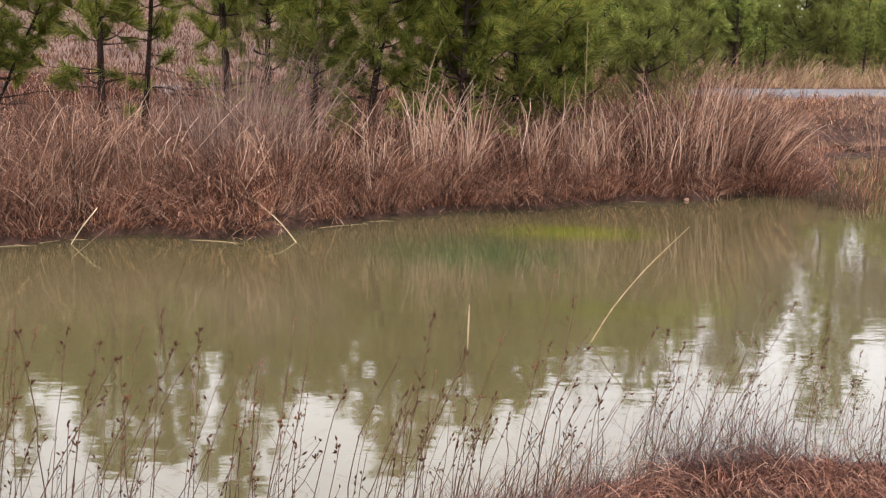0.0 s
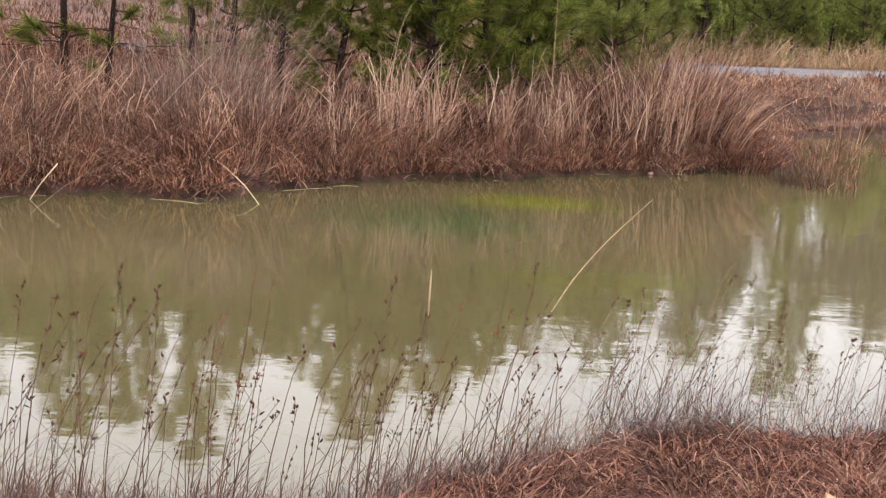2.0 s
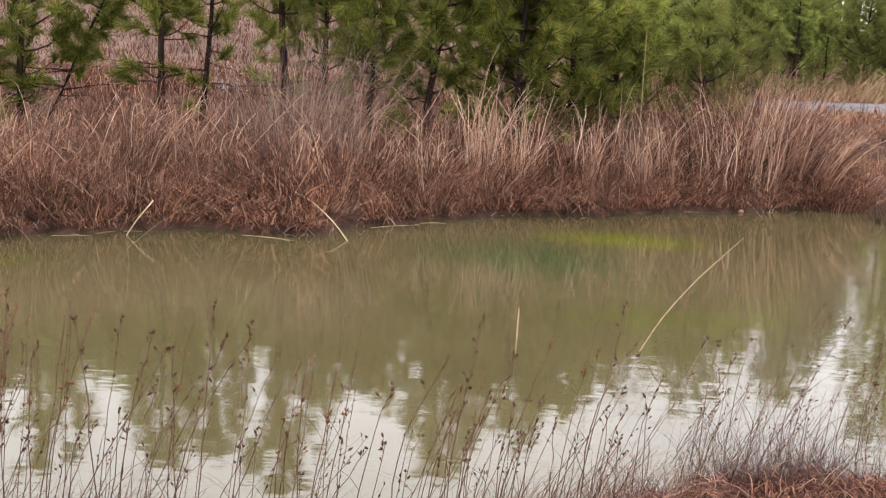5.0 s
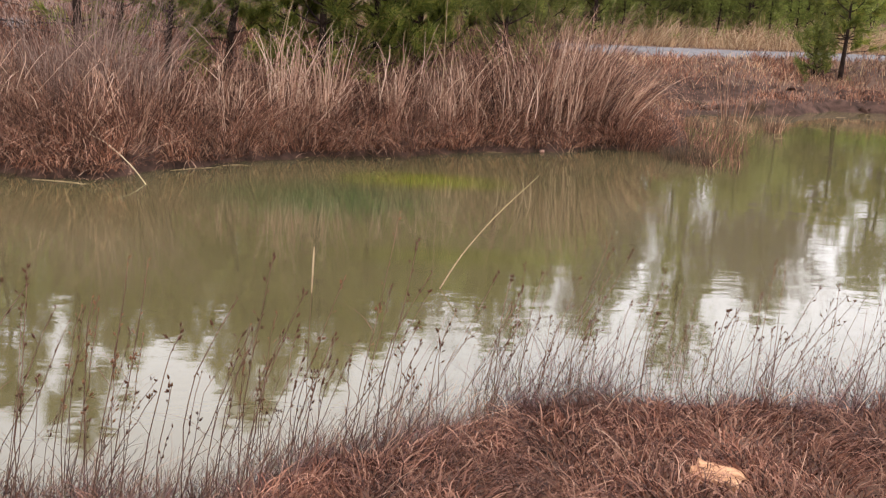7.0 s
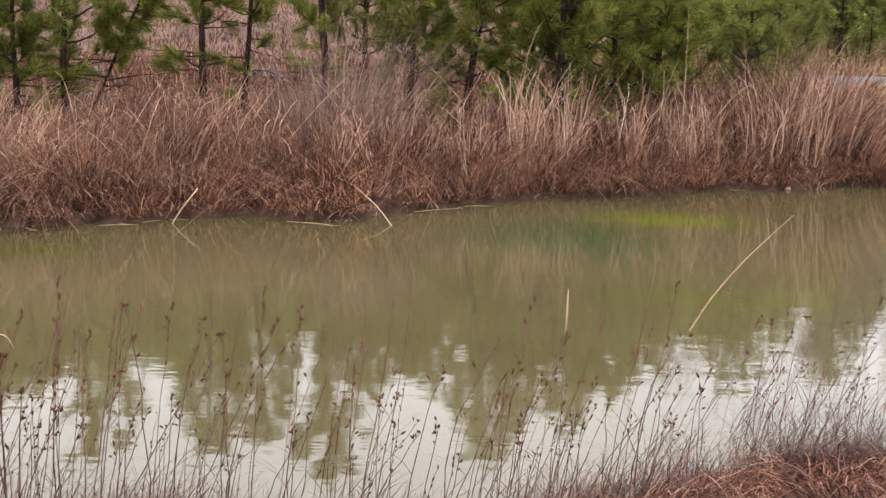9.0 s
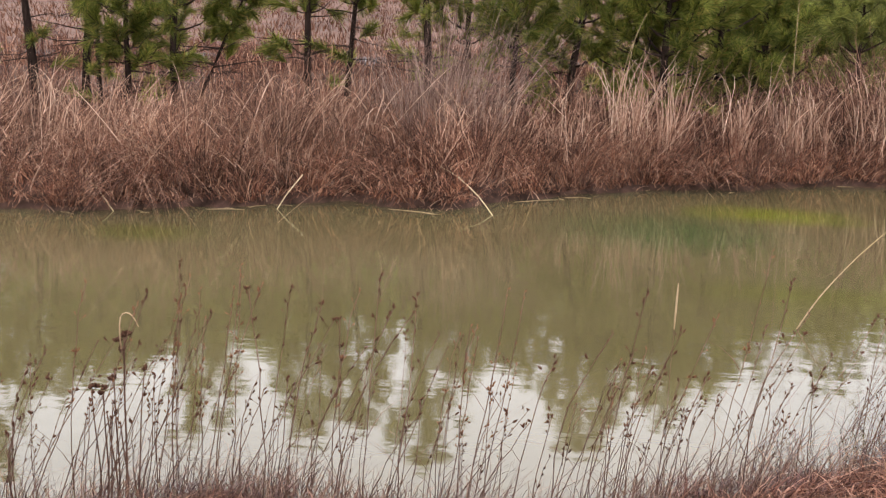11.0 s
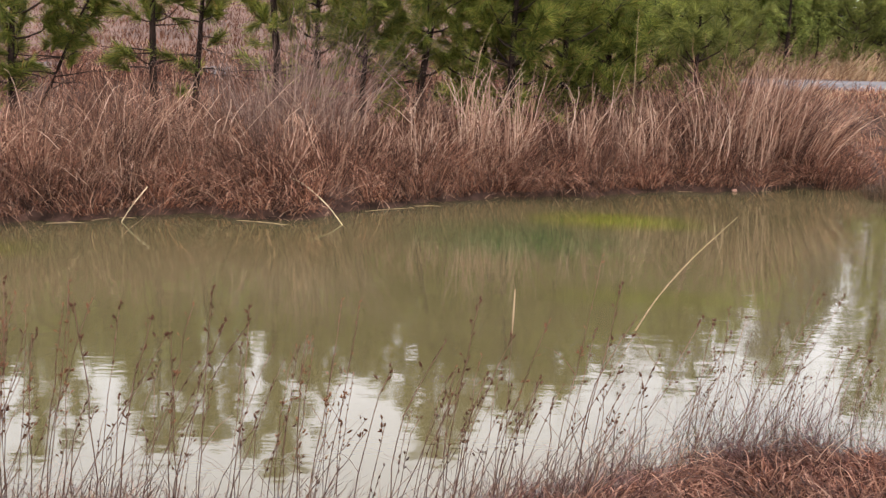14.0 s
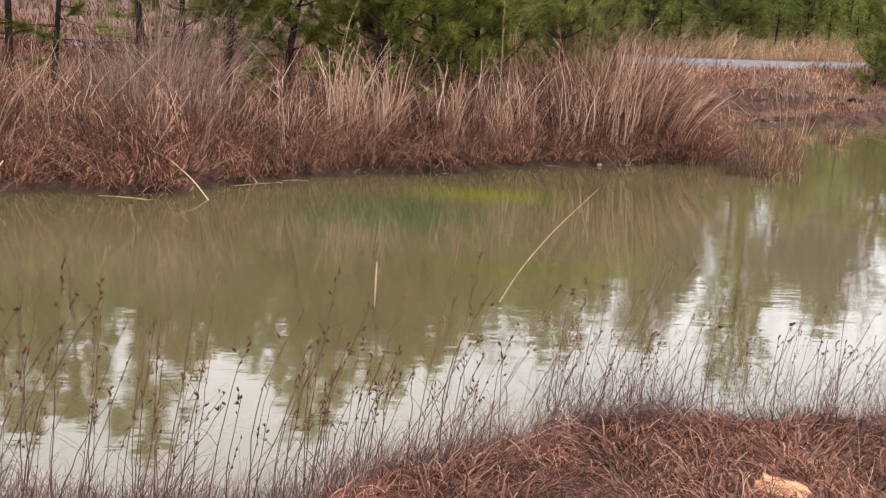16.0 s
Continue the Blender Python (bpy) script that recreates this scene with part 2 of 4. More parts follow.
def ribbons(base, height, lean, bend, width, segs=3, taper=0.7, drop=0.38, curl=0.0):
    """Grass blades: base (n,3), height (n), lean (n,2) sideways per height, bend (n,2) added towards the tip; curl: how far the tips hook over."""
    n = len(base)
    s = np.linspace(0, 1, segs + 1)
    droop = np.minimum(np.linalg.norm(bend, axis=1), 1.6)
    side = lean[:, None, :] * s[None, :, None] + bend[:, None, :] * (s ** 2)[None, :, None]
    up = s[None, :] - drop * droop[:, None] * (s ** 2.4)[None, :]
    if curl:
        a, hook = rng.uniform(0, 2 * np.pi, n), curl * rng.uniform(0, 1, n) ** 2
        side = side + np.stack([np.cos(a), np.sin(a)], 1)[:, None, :] * (hook[:, None] * (s ** 4)[None])[:, :, None]
        up = up - 0.9 * hook[:, None] * (s ** 5)[None]
        side = side + rng.normal(0, 0.02 * curl, (n, segs + 1, 2)) * s[None, :, None]
    mid = np.concatenate([base[:, None, :2] + side * height[:, None, None], (base[:, 2:3] + up * height[:, None])[:, :, None]], 2)
    a = rng.uniform(-0.9, 0.9, n)
    across = np.stack([np.cos(a), np.sin(a), 0 * a], 1)[:, None, :] * width[:, None, None] * 0.5
    w = (1 - taper * s[:-1])[None, :, None]
    left, right = mid[:, :-1] - across * w, mid[:, :-1] + across * w
    verts = np.concatenate([np.stack([left, right], 2).reshape(n, -1, 3), mid[:, -1:]], 1)
    k = 2 * segs + 1
    t = []
    for i in range(segs - 1):
        t += [(2 * i, 2 * i + 1, 2 * i + 3), (2 * i, 2 * i + 3, 2 * i + 2)]
    t.append((2 * segs - 2, 2 * segs - 1, 2 * segs))
    tris = (np.array(t)[None] + (np.arange(n) * k)[:, None, None]).reshape(-1, 3)
    return verts.reshape(-1, 3), tris


def joined(parts):
    vs, ts, off = [], [], 0
    for v, t in parts:
        vs.append(v)
        ts.append(np.asarray(t) + off)
        off += len(v)
    return np.concatenate(vs), np.concatenate(ts)


def tube(points, radii, sides=6):
    """A tapered tube along points, closed at its tip."""
    p = np.asarray(points, float)
    d = np.gradient(p, axis=0)
    d /= np.linalg.norm(d, axis=1, keepdims=True) + 1e-9
    ref = np.where(np.abs(d[:, 2:3]) > 0.9, [[1.0, 0, 0]], [[0, 0, 1.0]])
    u = np.cross(d, ref)
    u /= np.linalg.norm(u, axis=1, keepdims=True) + 1e-9
    v = np.cross(d, u)
    a = np.linspace(0, 2 * np.pi, sides, endpoint=False)
    r = np.asarray(radii, float)[:, None, None]
    ring = p[:, None] + r * (np.cos(a)[None, :, None] * u[:, None] + np.sin(a)[None, :, None] * v[:, None])
    verts = np.concatenate([ring.reshape(-1, 3), p[-1:], p[:1]])
    t = []
    m = len(p)
    for i in range(m - 1):
        for j in range(sides):
            q, w = i * sides + j, i * sides + (j + 1) % sides
            t += [(q, w, w + sides), (q, w + sides, q + sides)]
    for j in range(sides):
        t += [((m - 1) * sides + j, (m - 1) * sides + (j + 1) % sides, m * sides), ((j + 1) % sides, j, m * sides + 1)]
    return verts, np.array(t)


def spindle(centre, axis, length, radius, sides=5):
    """A small pointed seed."""
    axis = np.asarray(axis, float) / np.linalg.norm(axis)
    c = np.asarray(centre, float)
    pts = [c - axis * length * 0.5, c - axis * length * 0.22, c + axis * length * 0.12, c + axis * length * 0.5]
    return tube(pts, [radius * 0.3, radius, radius * 0.85, radius * 0.12], sides)


# ---- the lie of the land ----
FAR_SHORE = np.array([(-26, 4.0), (-12, 7.0), (-5.62, 9.0), (-4.45, 9.15), (-3.7, 9.6), (-2.7, 10.1), (-1.75, 9.98), (-0.95, 10.75), (-0.37, 11.35), (0.65, 11.7), (1.6, 12.15), (2.6, 12.5), (3.65, 12.95), (4.5, 13.2), (4.9, 14.4), (5.2, 16.5), (6.4, 17.1), (7.6, 17.3), (8.6, 18.2), (9.6, 18.0), (14, 17.0), (26, 8.4)])
NEAR_SHORE = np.array([(-26, 3.9), (-6, 3.3), (-2.4, 3.6), (-1.65, 3.9), (-0.37, 3.85), (-0.08, 4.0), (0.47, 4.44), (0.9, 4.72), (1.35, 4.92), (2.1, 4.86), (2.9, 4.86), (6, 5.15), (12, 7), (26, 8.3)])
ROAD_LINE = np.array([(-200, -20), (-20, 18.6), (-7.6, 20.7), (-0.7, 21.5), (5, 21.9), (9, 22.6), (14, 23.8), (200, 70)])
ROAD_Z, ROAD_HALF = 0.6, 1.6


def far_y(x):
    return np.interp(x, FAR_SHORE[:, 0], FAR_SHORE[:, 1]) + 0.07 * np.sin(4.1 * x) + 0.05 * np.sin(9.7 * x + 1)


def near_y(x):
    return np.interp(x, NEAR_SHORE[:, 0], NEAR_SHORE[:, 1]) + 0.04 * np.sin(7 * x)


def road_y(x):
    return np.interp(x, ROAD_LINE[:, 0], ROAD_LINE[:, 1])


def smooth(a, b, v):
    t = np.clip((v - a) / (b - a), 0, 1)
    return t * t * (3 - 2 * t)


def land(x, y):
    """Height of the ground; the water lies at 0."""
    x, y = np.asarray(x, float), np.asarray(y, float)
    f, n, r = far_y(x), near_y(x), road_y(x)
    d = y - f
    span = np.maximum(r - ROAD_HALF - f, 1.5)
    bank = 0.02 + 0.28 * (1 - np.exp(-np.maximum(d, 0) / (0.4 + 1.6 * smooth(4.3, 6, x)))) + 0.30 * smooth(0.6, 1.0, d / span * 0.8 + 0.2)
    mud = np.exp(-(((x - 6.6) / 1.9) ** 2 + ((y - 18.4) / 1.3) ** 2)) * (1 - smooth(18.9, 20.0, y))
    bank = bank * (1 - 0.72 * mud) + 0.06 * mud + 0.09 * smooth(0.02, 0.25, d) * smooth(6.5, 7.3, x)
    flat = np.exp(-(((x - 5.9) / 0.75) ** 4 + ((y - 17.6) / 1.1) ** 4))
    bank = bank * (1 - flat) + 0.03 * flat
    bank = bank - 0.14 * np.exp(-(((x - 6.05) / 0.42) ** 2 + ((y - 18.55) / 0.4) ** 2))
    bank = bank + 0.03 * smooth(-0.02, 0.1, d) * (1 - smooth(4.0, 4.6, x))
    past = y - r - ROAD_HALF
    left = smooth(12, -2, x)
    hill = np.where(past > 0, np.minimum(past, 90) * 0.062 * left + np.minimum(past, 200) * 0.012, 0)
    bank = np.where(d > span, ROAD_Z - 0.03 + hill, bank)
    e = n - y
    near = 0.02 + 0.08 * (1 - np.exp(-np.maximum(e, 0) / 0.5)) + 0.12 * smooth(0, 3, e)
    inside = np.minimum(d * -1, e * -1)
    bed = -0.03 - 0.5 * smooth(0, 1.6, inside)
    z = np.where(d >= 0, bank, np.where(e >= 0, near, bed))
    lumps = 0.03 * np.sin(x * 3.1 + y * 1.7) * np.sin(y * 2.3 - x) * smooth(0.2, 1.0, np.where(d > 0, d, e)) * np.where(np.abs(y - r) < ROAD_HALF + 0.6, 0, 1)
    return z + lumps


def grid_mesh(name, xs, ys, zfun, mat, smooth_faces=True):
    gx, gy = np.meshgrid(xs, ys)
    v = np.stack([gx, gy, zfun(gx, gy)], -1).reshape(-1, 3)
    c, r = len(xs), len(ys)
    i = (np.arange(r - 1)[:, None] * c + np.arange(c - 1)[None]).ravel()
    t = np.concatenate([np.stack([i, i + 1, i + c + 1], 1), np.stack([i, i + c + 1, i + c], 1)])
    return mesh_of(name, v, t, mat, smooth_faces)


def spread(lo, hi, step, far):
    core = np.arange(lo, hi + 1e-6, step)
    out = np.geomspace(step, far, 22)
    return np.concatenate([(lo - out)[::-1], core, hi + out])


ground = new("ground", grid_mesh("ground", spread(-12, 14, 0.15, 900), spread(-3, 27, 0.15, 900), land, M_GROUND))
ground.data.materials.append(M_FIELDSOIL)
ground.data.materials.append(M_MUD)
co = np.empty(len(ground.data.vertices) * 3, np.float32)
ground.data.vertices.foreach_get("co", co)
co = co.reshape(-1, 3)
idx = np.empty(len(ground.data.loops), np.int32)
ground.data.loops.foreach_get("vertex_index", idx)
mid = co[idx.reshape(-1, 3)].mean(1)
which = (mid[:, 1] > road_y(mid[:, 0]) + 1.0).astype(np.int32)
shore = mid[:, 1] - far_y(mid[:, 0])
wet = np.exp(-(((mid[:, 0] - 6.8) / 2.6) ** 2 + ((mid[:, 1] - 18.9) / 1.5) ** 2)) + 0.2 * np.sin(mid[:, 0] * 5) * np.sin(mid[:, 1] * 4)
which[((shore > -1.5) & (shore < 0.45)) | ((wet > 0.78) & (shore < 5))] = 2
ground.data.polygons.foreach_set("material_index", which)
tagged(ground, "brown soil and dead litter of the pond's banks", "ground", kind="structure")

wx = np.linspace(-26, 26, 60)
water = new("water", grid_mesh("water", wx, np.linspace(0, 1, 60), lambda gx, gy: 0 * gx, M_WATER))
wv = np.array([v.co for v in water.data.vertices])
lo, hi = near_y(wv[:, 0]) - 0.35, far_y(wv[:, 0]) + 0.35
wv[:, 1] = lo + wv[:, 1] * np.maximum(hi - lo, 0.1)
water.data.vertices.foreach_set("co", wv.astype(np.float32).ravel())
water.data.update()
tagged(water, "still murky olive pond water mirroring sky and pines", "water", kind="structure")

rx = np.linspace(-60, 60, 161)
gx, gy = np.meshgrid(rx, np.linspace(-1, 1, 9))
rv = np.stack([gx, road_y(gx) + gy * (ROAD_HALF + 0.12 * np.sin(gx * 1.3)), ROAD_Z + 0.03 * (1 - gy ** 2) - 0.10 * gy ** 6], -1).reshape(-1, 3)
ri = (np.arange(8)[:, None] * 161 + np.arange(160)[None]).ravel()
road = new("road", mesh_of("road", rv, np.concatenate([np.stack([ri, ri + 1, ri + 162], 1), np.stack([ri, ri + 162, ri + 161], 1)]), M_ROAD, True))
tagged(road, "pale grey gravel track behind the pines", "road", kind="structure")


px, py = 0.75 * np.cos(np.linspace(0, 2 * np.pi, 25)[:-1]), 0.7 * np.sin(np.linspace(0, 2 * np.pi, 25)[:-1])
puddle = new("puddle", mesh_of("puddle", np.concatenate([np.stack([px, py, 0 * px], 1), np.zeros((1, 3))]), [(i, (i + 1) % 24, 24) for i in range(24)], M_WATER))
puddle.location = (6.05, 18.55, 0.012)
tagged(puddle, "small shallow puddle in the muddy shore", "water", kind="structure")


# ---- grass ----
def strew(n, x0, x1, d0, d1, power=1.0):
    """Places on the far bank: along x, and d metres behind the water's edge."""
    x = rng.uniform(x0, x1, n)
    y = far_y(x) + d0 + (d1 - d0) * rng.uniform(0, 1, n) ** power
    return np.stack([x, y, land(x, y) - 0.02], 1)


def lumpy(p, scale, lo=0.4):
    """A patchy factor of place, for uneven growth."""
    v = np.sin(p[:, 0] * scale + 1.3) + np.sin(p[:, 0] * scale * 2.3 + p[:, 1] * 1.9) + np.sin(p[:, 1] * scale * 1.7 - p[:, 0] * 0.6 * scale)
    return lo + (1 - lo) * (v / 6 + 0.5)


def polar(n, mean, spreadv, lean=(0, 0)):
    a = rng.uniform(0, 2 * np.pi, n)
    r = np.abs(rng.normal(mean, spreadv, n))
    return np.stack([np.cos(a) * r + lean[0], np.sin(a) * r + lean[1]], 1)


def grass(name, base, h, lean, bend, w, mat, label, segs=3, drop=0.38, curl=0.0):
    lean = lean * np.minimum(1, 0.9 / (np.linalg.norm(lean, axis=1, keepdims=True) + 1e-6))
    bend = bend * np.minimum(1, 1.2 / (np.linalg.norm(bend, axis=1, keepdims=True) + 1e-6))
    v, t = ribbons(base, h, lean, bend, w, segs, 0.7, drop, curl)
    ob = new(name, mesh_of(name, v, t, mat))
    return tagged(ob, label, "grass", kind="stuff")


def flow(p, size, scale=0.9):
    """A drifting lean of place, so that neighbours lie the same way."""
    a = np.sin(p[:, 0] * scale * 1.1 + 0.4) + np.sin(p[:, 0] * scale * 2.7 + p[:, 1] * 2.1 + 1) + 0.8 * np.sin(p[:, 0] * scale * 6.1 - p[:, 1] * 3.3)
    c = np.sin(p[:, 0] * scale * 1.9 + p[:, 1] * 1.3) + np.sin(p[:, 0] * scale * 4.3 + 2)
    return np.stack([a, 0.5 * c], 1) * size


def tussocks(centres, per, height, lean, radius=0.12, splay=0.4, arch=0.5, width=(0.005, 0.010), segs=7, drop=0.55, curl=0.3, low=0.4):
    """Tufts of arching blades: each tuft has its own height and lies its own way."""
    m = len(centres)
    a = rng.uniform(0, 2 * np.pi, (m, per))
    r = radius * np.sqrt(rng.uniform(0, 1, (m, per)))
    out = np.stack([np.cos(a), np.sin(a)], -1)
    base = np.repeat(centres[:, None], per, 1)
    base[:, :, :2] += out * r[..., None]
    h = height[:, None] * (low + (1 - low) * rng.uniform(0, 1, (m, per)) ** 1.3)
    tilt = lean[:, None] + out * (splay * rng.uniform(0, 1, (m, per)) ** 1.5)[..., None]
    bow = lean[:, None] * 1.2 + out * (arch * rng.uniform(0, 1, (m, per)) ** 1.2)[..., None] + rng.normal(0, 0.08, (m, per, 2))
    n = m * per
    return ribbons(base.reshape(n, 3), h.reshape(n), tilt.reshape(n, 2), bow.reshape(n, 2), rng.uniform(*width, n), segs, 0.7, drop, curl)


def tufted(name, m, x0, x1, d0, d1, per, hlo, hhi, mat, label, power=1.0, sway=(0.0, 0.0), swing=0.12, **shape):
    c = strew(m, x0, x1, d0, d1, power)
    hh = rng.uniform(hlo, hhi, m) * lumpy(c, 1.7, 0.45) * 1.25
    lean = flow(c, swing * 0.55) + rng.normal(0, swing, (m, 2)) + np.array(sway)
    return tagged(new(name, mesh_of(name, *tussocks(c, per, hh, lean, **shape), mat)), label, "grass", kind="stuff")


n = 26000
p = strew(n, -9.5, 4.3, 0.03, 2.2, 1.7)
d = p[:, 1] - far_y(p[:, 0])
h = rng.uniform(0.10, 0.34, n) * (0.7 + 0.5 * smooth(0, 0.8, d)) * lumpy(p, 2.6, 0.2) * 1.6
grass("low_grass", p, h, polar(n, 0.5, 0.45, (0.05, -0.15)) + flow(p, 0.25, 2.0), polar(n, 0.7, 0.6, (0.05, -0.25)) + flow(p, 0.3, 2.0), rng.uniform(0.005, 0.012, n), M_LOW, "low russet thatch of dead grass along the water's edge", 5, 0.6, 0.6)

n = 15000
p = strew(n, -9.5, 4.0, 0.15, 3.4)
h = (0.22 + 0.5 * rng.uniform(0, 1, n) ** 1.6) * lumpy(p, 1.7, 0.3) * 1.3
fallen = (rng.uniform(0, 1, n) < 0.4)[:, None]
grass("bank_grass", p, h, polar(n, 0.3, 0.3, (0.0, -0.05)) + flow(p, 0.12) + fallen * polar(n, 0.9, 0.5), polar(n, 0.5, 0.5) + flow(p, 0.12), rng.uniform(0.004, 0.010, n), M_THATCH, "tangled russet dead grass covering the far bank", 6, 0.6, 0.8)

# tufts that arch over one another, taller towards the pines
tufted("drooping_tufts", 230, -9.5, 4.1, 0.06, 0.75, 70, 0.22, 0.5, M_LOW, "drooping russet tufts along the far water's edge", 1.2, (0.02, -0.12), 0.16, radius=0.14, splay=0.8, arch=0.9, drop=0.75, low=0.3)
tufted("broomsedge", 270, -9.5, 3.9, 0.25, 3.0, 66, 0.5, 1.2, M_TALL, "tall tan broomsedge tufts on the far bank", 0.9, (0.02, -0.02), 0.13, radius=0.15, splay=0.55, arch=0.7, width=(0.0035, 0.0085), curl=0.5)
tufted("arching_grass", 110, -9.5, -2.2, 0.2, 1.9, 46, 0.7, 1.25, M_CURL, "long tan grass blades bowed over the far bank", 1.0, (0.2, -0.04), 0.26, radius=0.22, splay=0.5, arch=0.85, width=(0.003, 0.007), drop=0.62)
tufted("lodged_grass", 150, -9.5, 3.4, 0.05, 1.2, 40, 0.4, 0.75, M_CURL, "lodged tan grass lying in arcs low on the far bank", 1.0, (0.1, -0.1), 0.3, radius=0.22, splay=0.8, arch=1.0, width=(0.003, 0.007), drop=0.75, curl=0.6)
tufted("russet_tufts", 120, -9.5, 3.9, 0.3, 2.6, 60, 0.45, 0.95, M_THATCH, "dark russet grass tufts between the tan ones", 1.0, (0.05, 0.0), 0.16, radius=0.16, splay=0.6, arch=0.7, width=(0.004, 0.009))

n = 1300
p = strew(n, -9.5, 3.2, 0.1, 3.0)
h = (0.35 + 1.0 * rng.uniform(0, 1, n) ** 1.7) * lumpy(p, 1.9, 0.4) * 1.15
grass("straw_stalks", p, h, polar(n, 0.16, 0.2, (0.08, 0)) + flow(p, 0.1), polar(n, 0.2, 0.25, (0.1, 0)), rng.uniform(0.005, 0.010, n), M_CURL, "pale straw stalks rising out of the bank grass", 7, 0.5, 0.35)
n = 420
p = strew(n, -9.5, 3.4, 0.05, 1.8)
p[:, 2] += rng.uniform(0.05, 0.5, n)
grass("broken_stalks", p, rng.uniform(0.35, 0.9, n), polar(n, 0.9, 0.5, (0.2, -0.1)), polar(n, 0.3, 0.3, (0, -0.1)), rng.uniform(0.005, 0.009, n), M_STRAW, "broken straw stalks lying aslant in the bank grass", 5, 0.9, 0.2)

# broken leaves and curls caught in the bank's grass
n = 5000
p = strew(n, -9.5, 3.9, -0.05, 2.2, 1.5)
d = p[:, 1] - far_y(p[:, 0])
p[:, 2] += 0.03 + rng.uniform(0, 1, n) ** 1.5 * (0.2 + 0.55 * smooth(0.0, 0.7, d)) * lumpy(p, 1.7, 0.3) * 1.2
grass("broken_leaves", p, rng.uniform(0.07, 0.24, n), polar(n, 0.7, 0.4), polar(n, 0.9, 0.5, (0, -0.2)), rng.uniform(0.006, 0.012, n), M_CURL, "pale broken leaves caught in the bank grass", 4, 0.7, 1.0)


# ---- pines ----
def needles(tips, ways, count, length, width):
    """Tufts of needles: one thin triangle each, fanning round the way of the twig."""
    n = len(tips)
    w = np.repeat(ways, count, 0)
    r = rng.normal(size=(n * count, 3))
    r /= np.linalg.norm(r, axis=1, keepdims=True)
    d = 0.9 * w + 0.64 * r
    d /= np.linalg.norm(d, axis=1, keepdims=True) + 1e-9
    base = np.repeat(tips, count, 0) - np.repeat(ways, count, 0) * rng.uniform(0, 0.16, (n * count, 1))
    ln = rng.uniform(0.65, 1.0, (n * count, 1)) * length
    side = np.cross(d, rng.normal(size=(n * count, 3)))
    side /= np.linalg.norm(side, axis=1, keepdims=True) + 1e-9
    tip = base + d * ln + np.array([0, 0, -0.12]) * ln
    v = np.stack([base - side * width * 0.5, base + side * width * 0.5, tip], 1).reshape(-1, 3)
    return v, np.arange(n * count * 3).reshape(-1, 3)


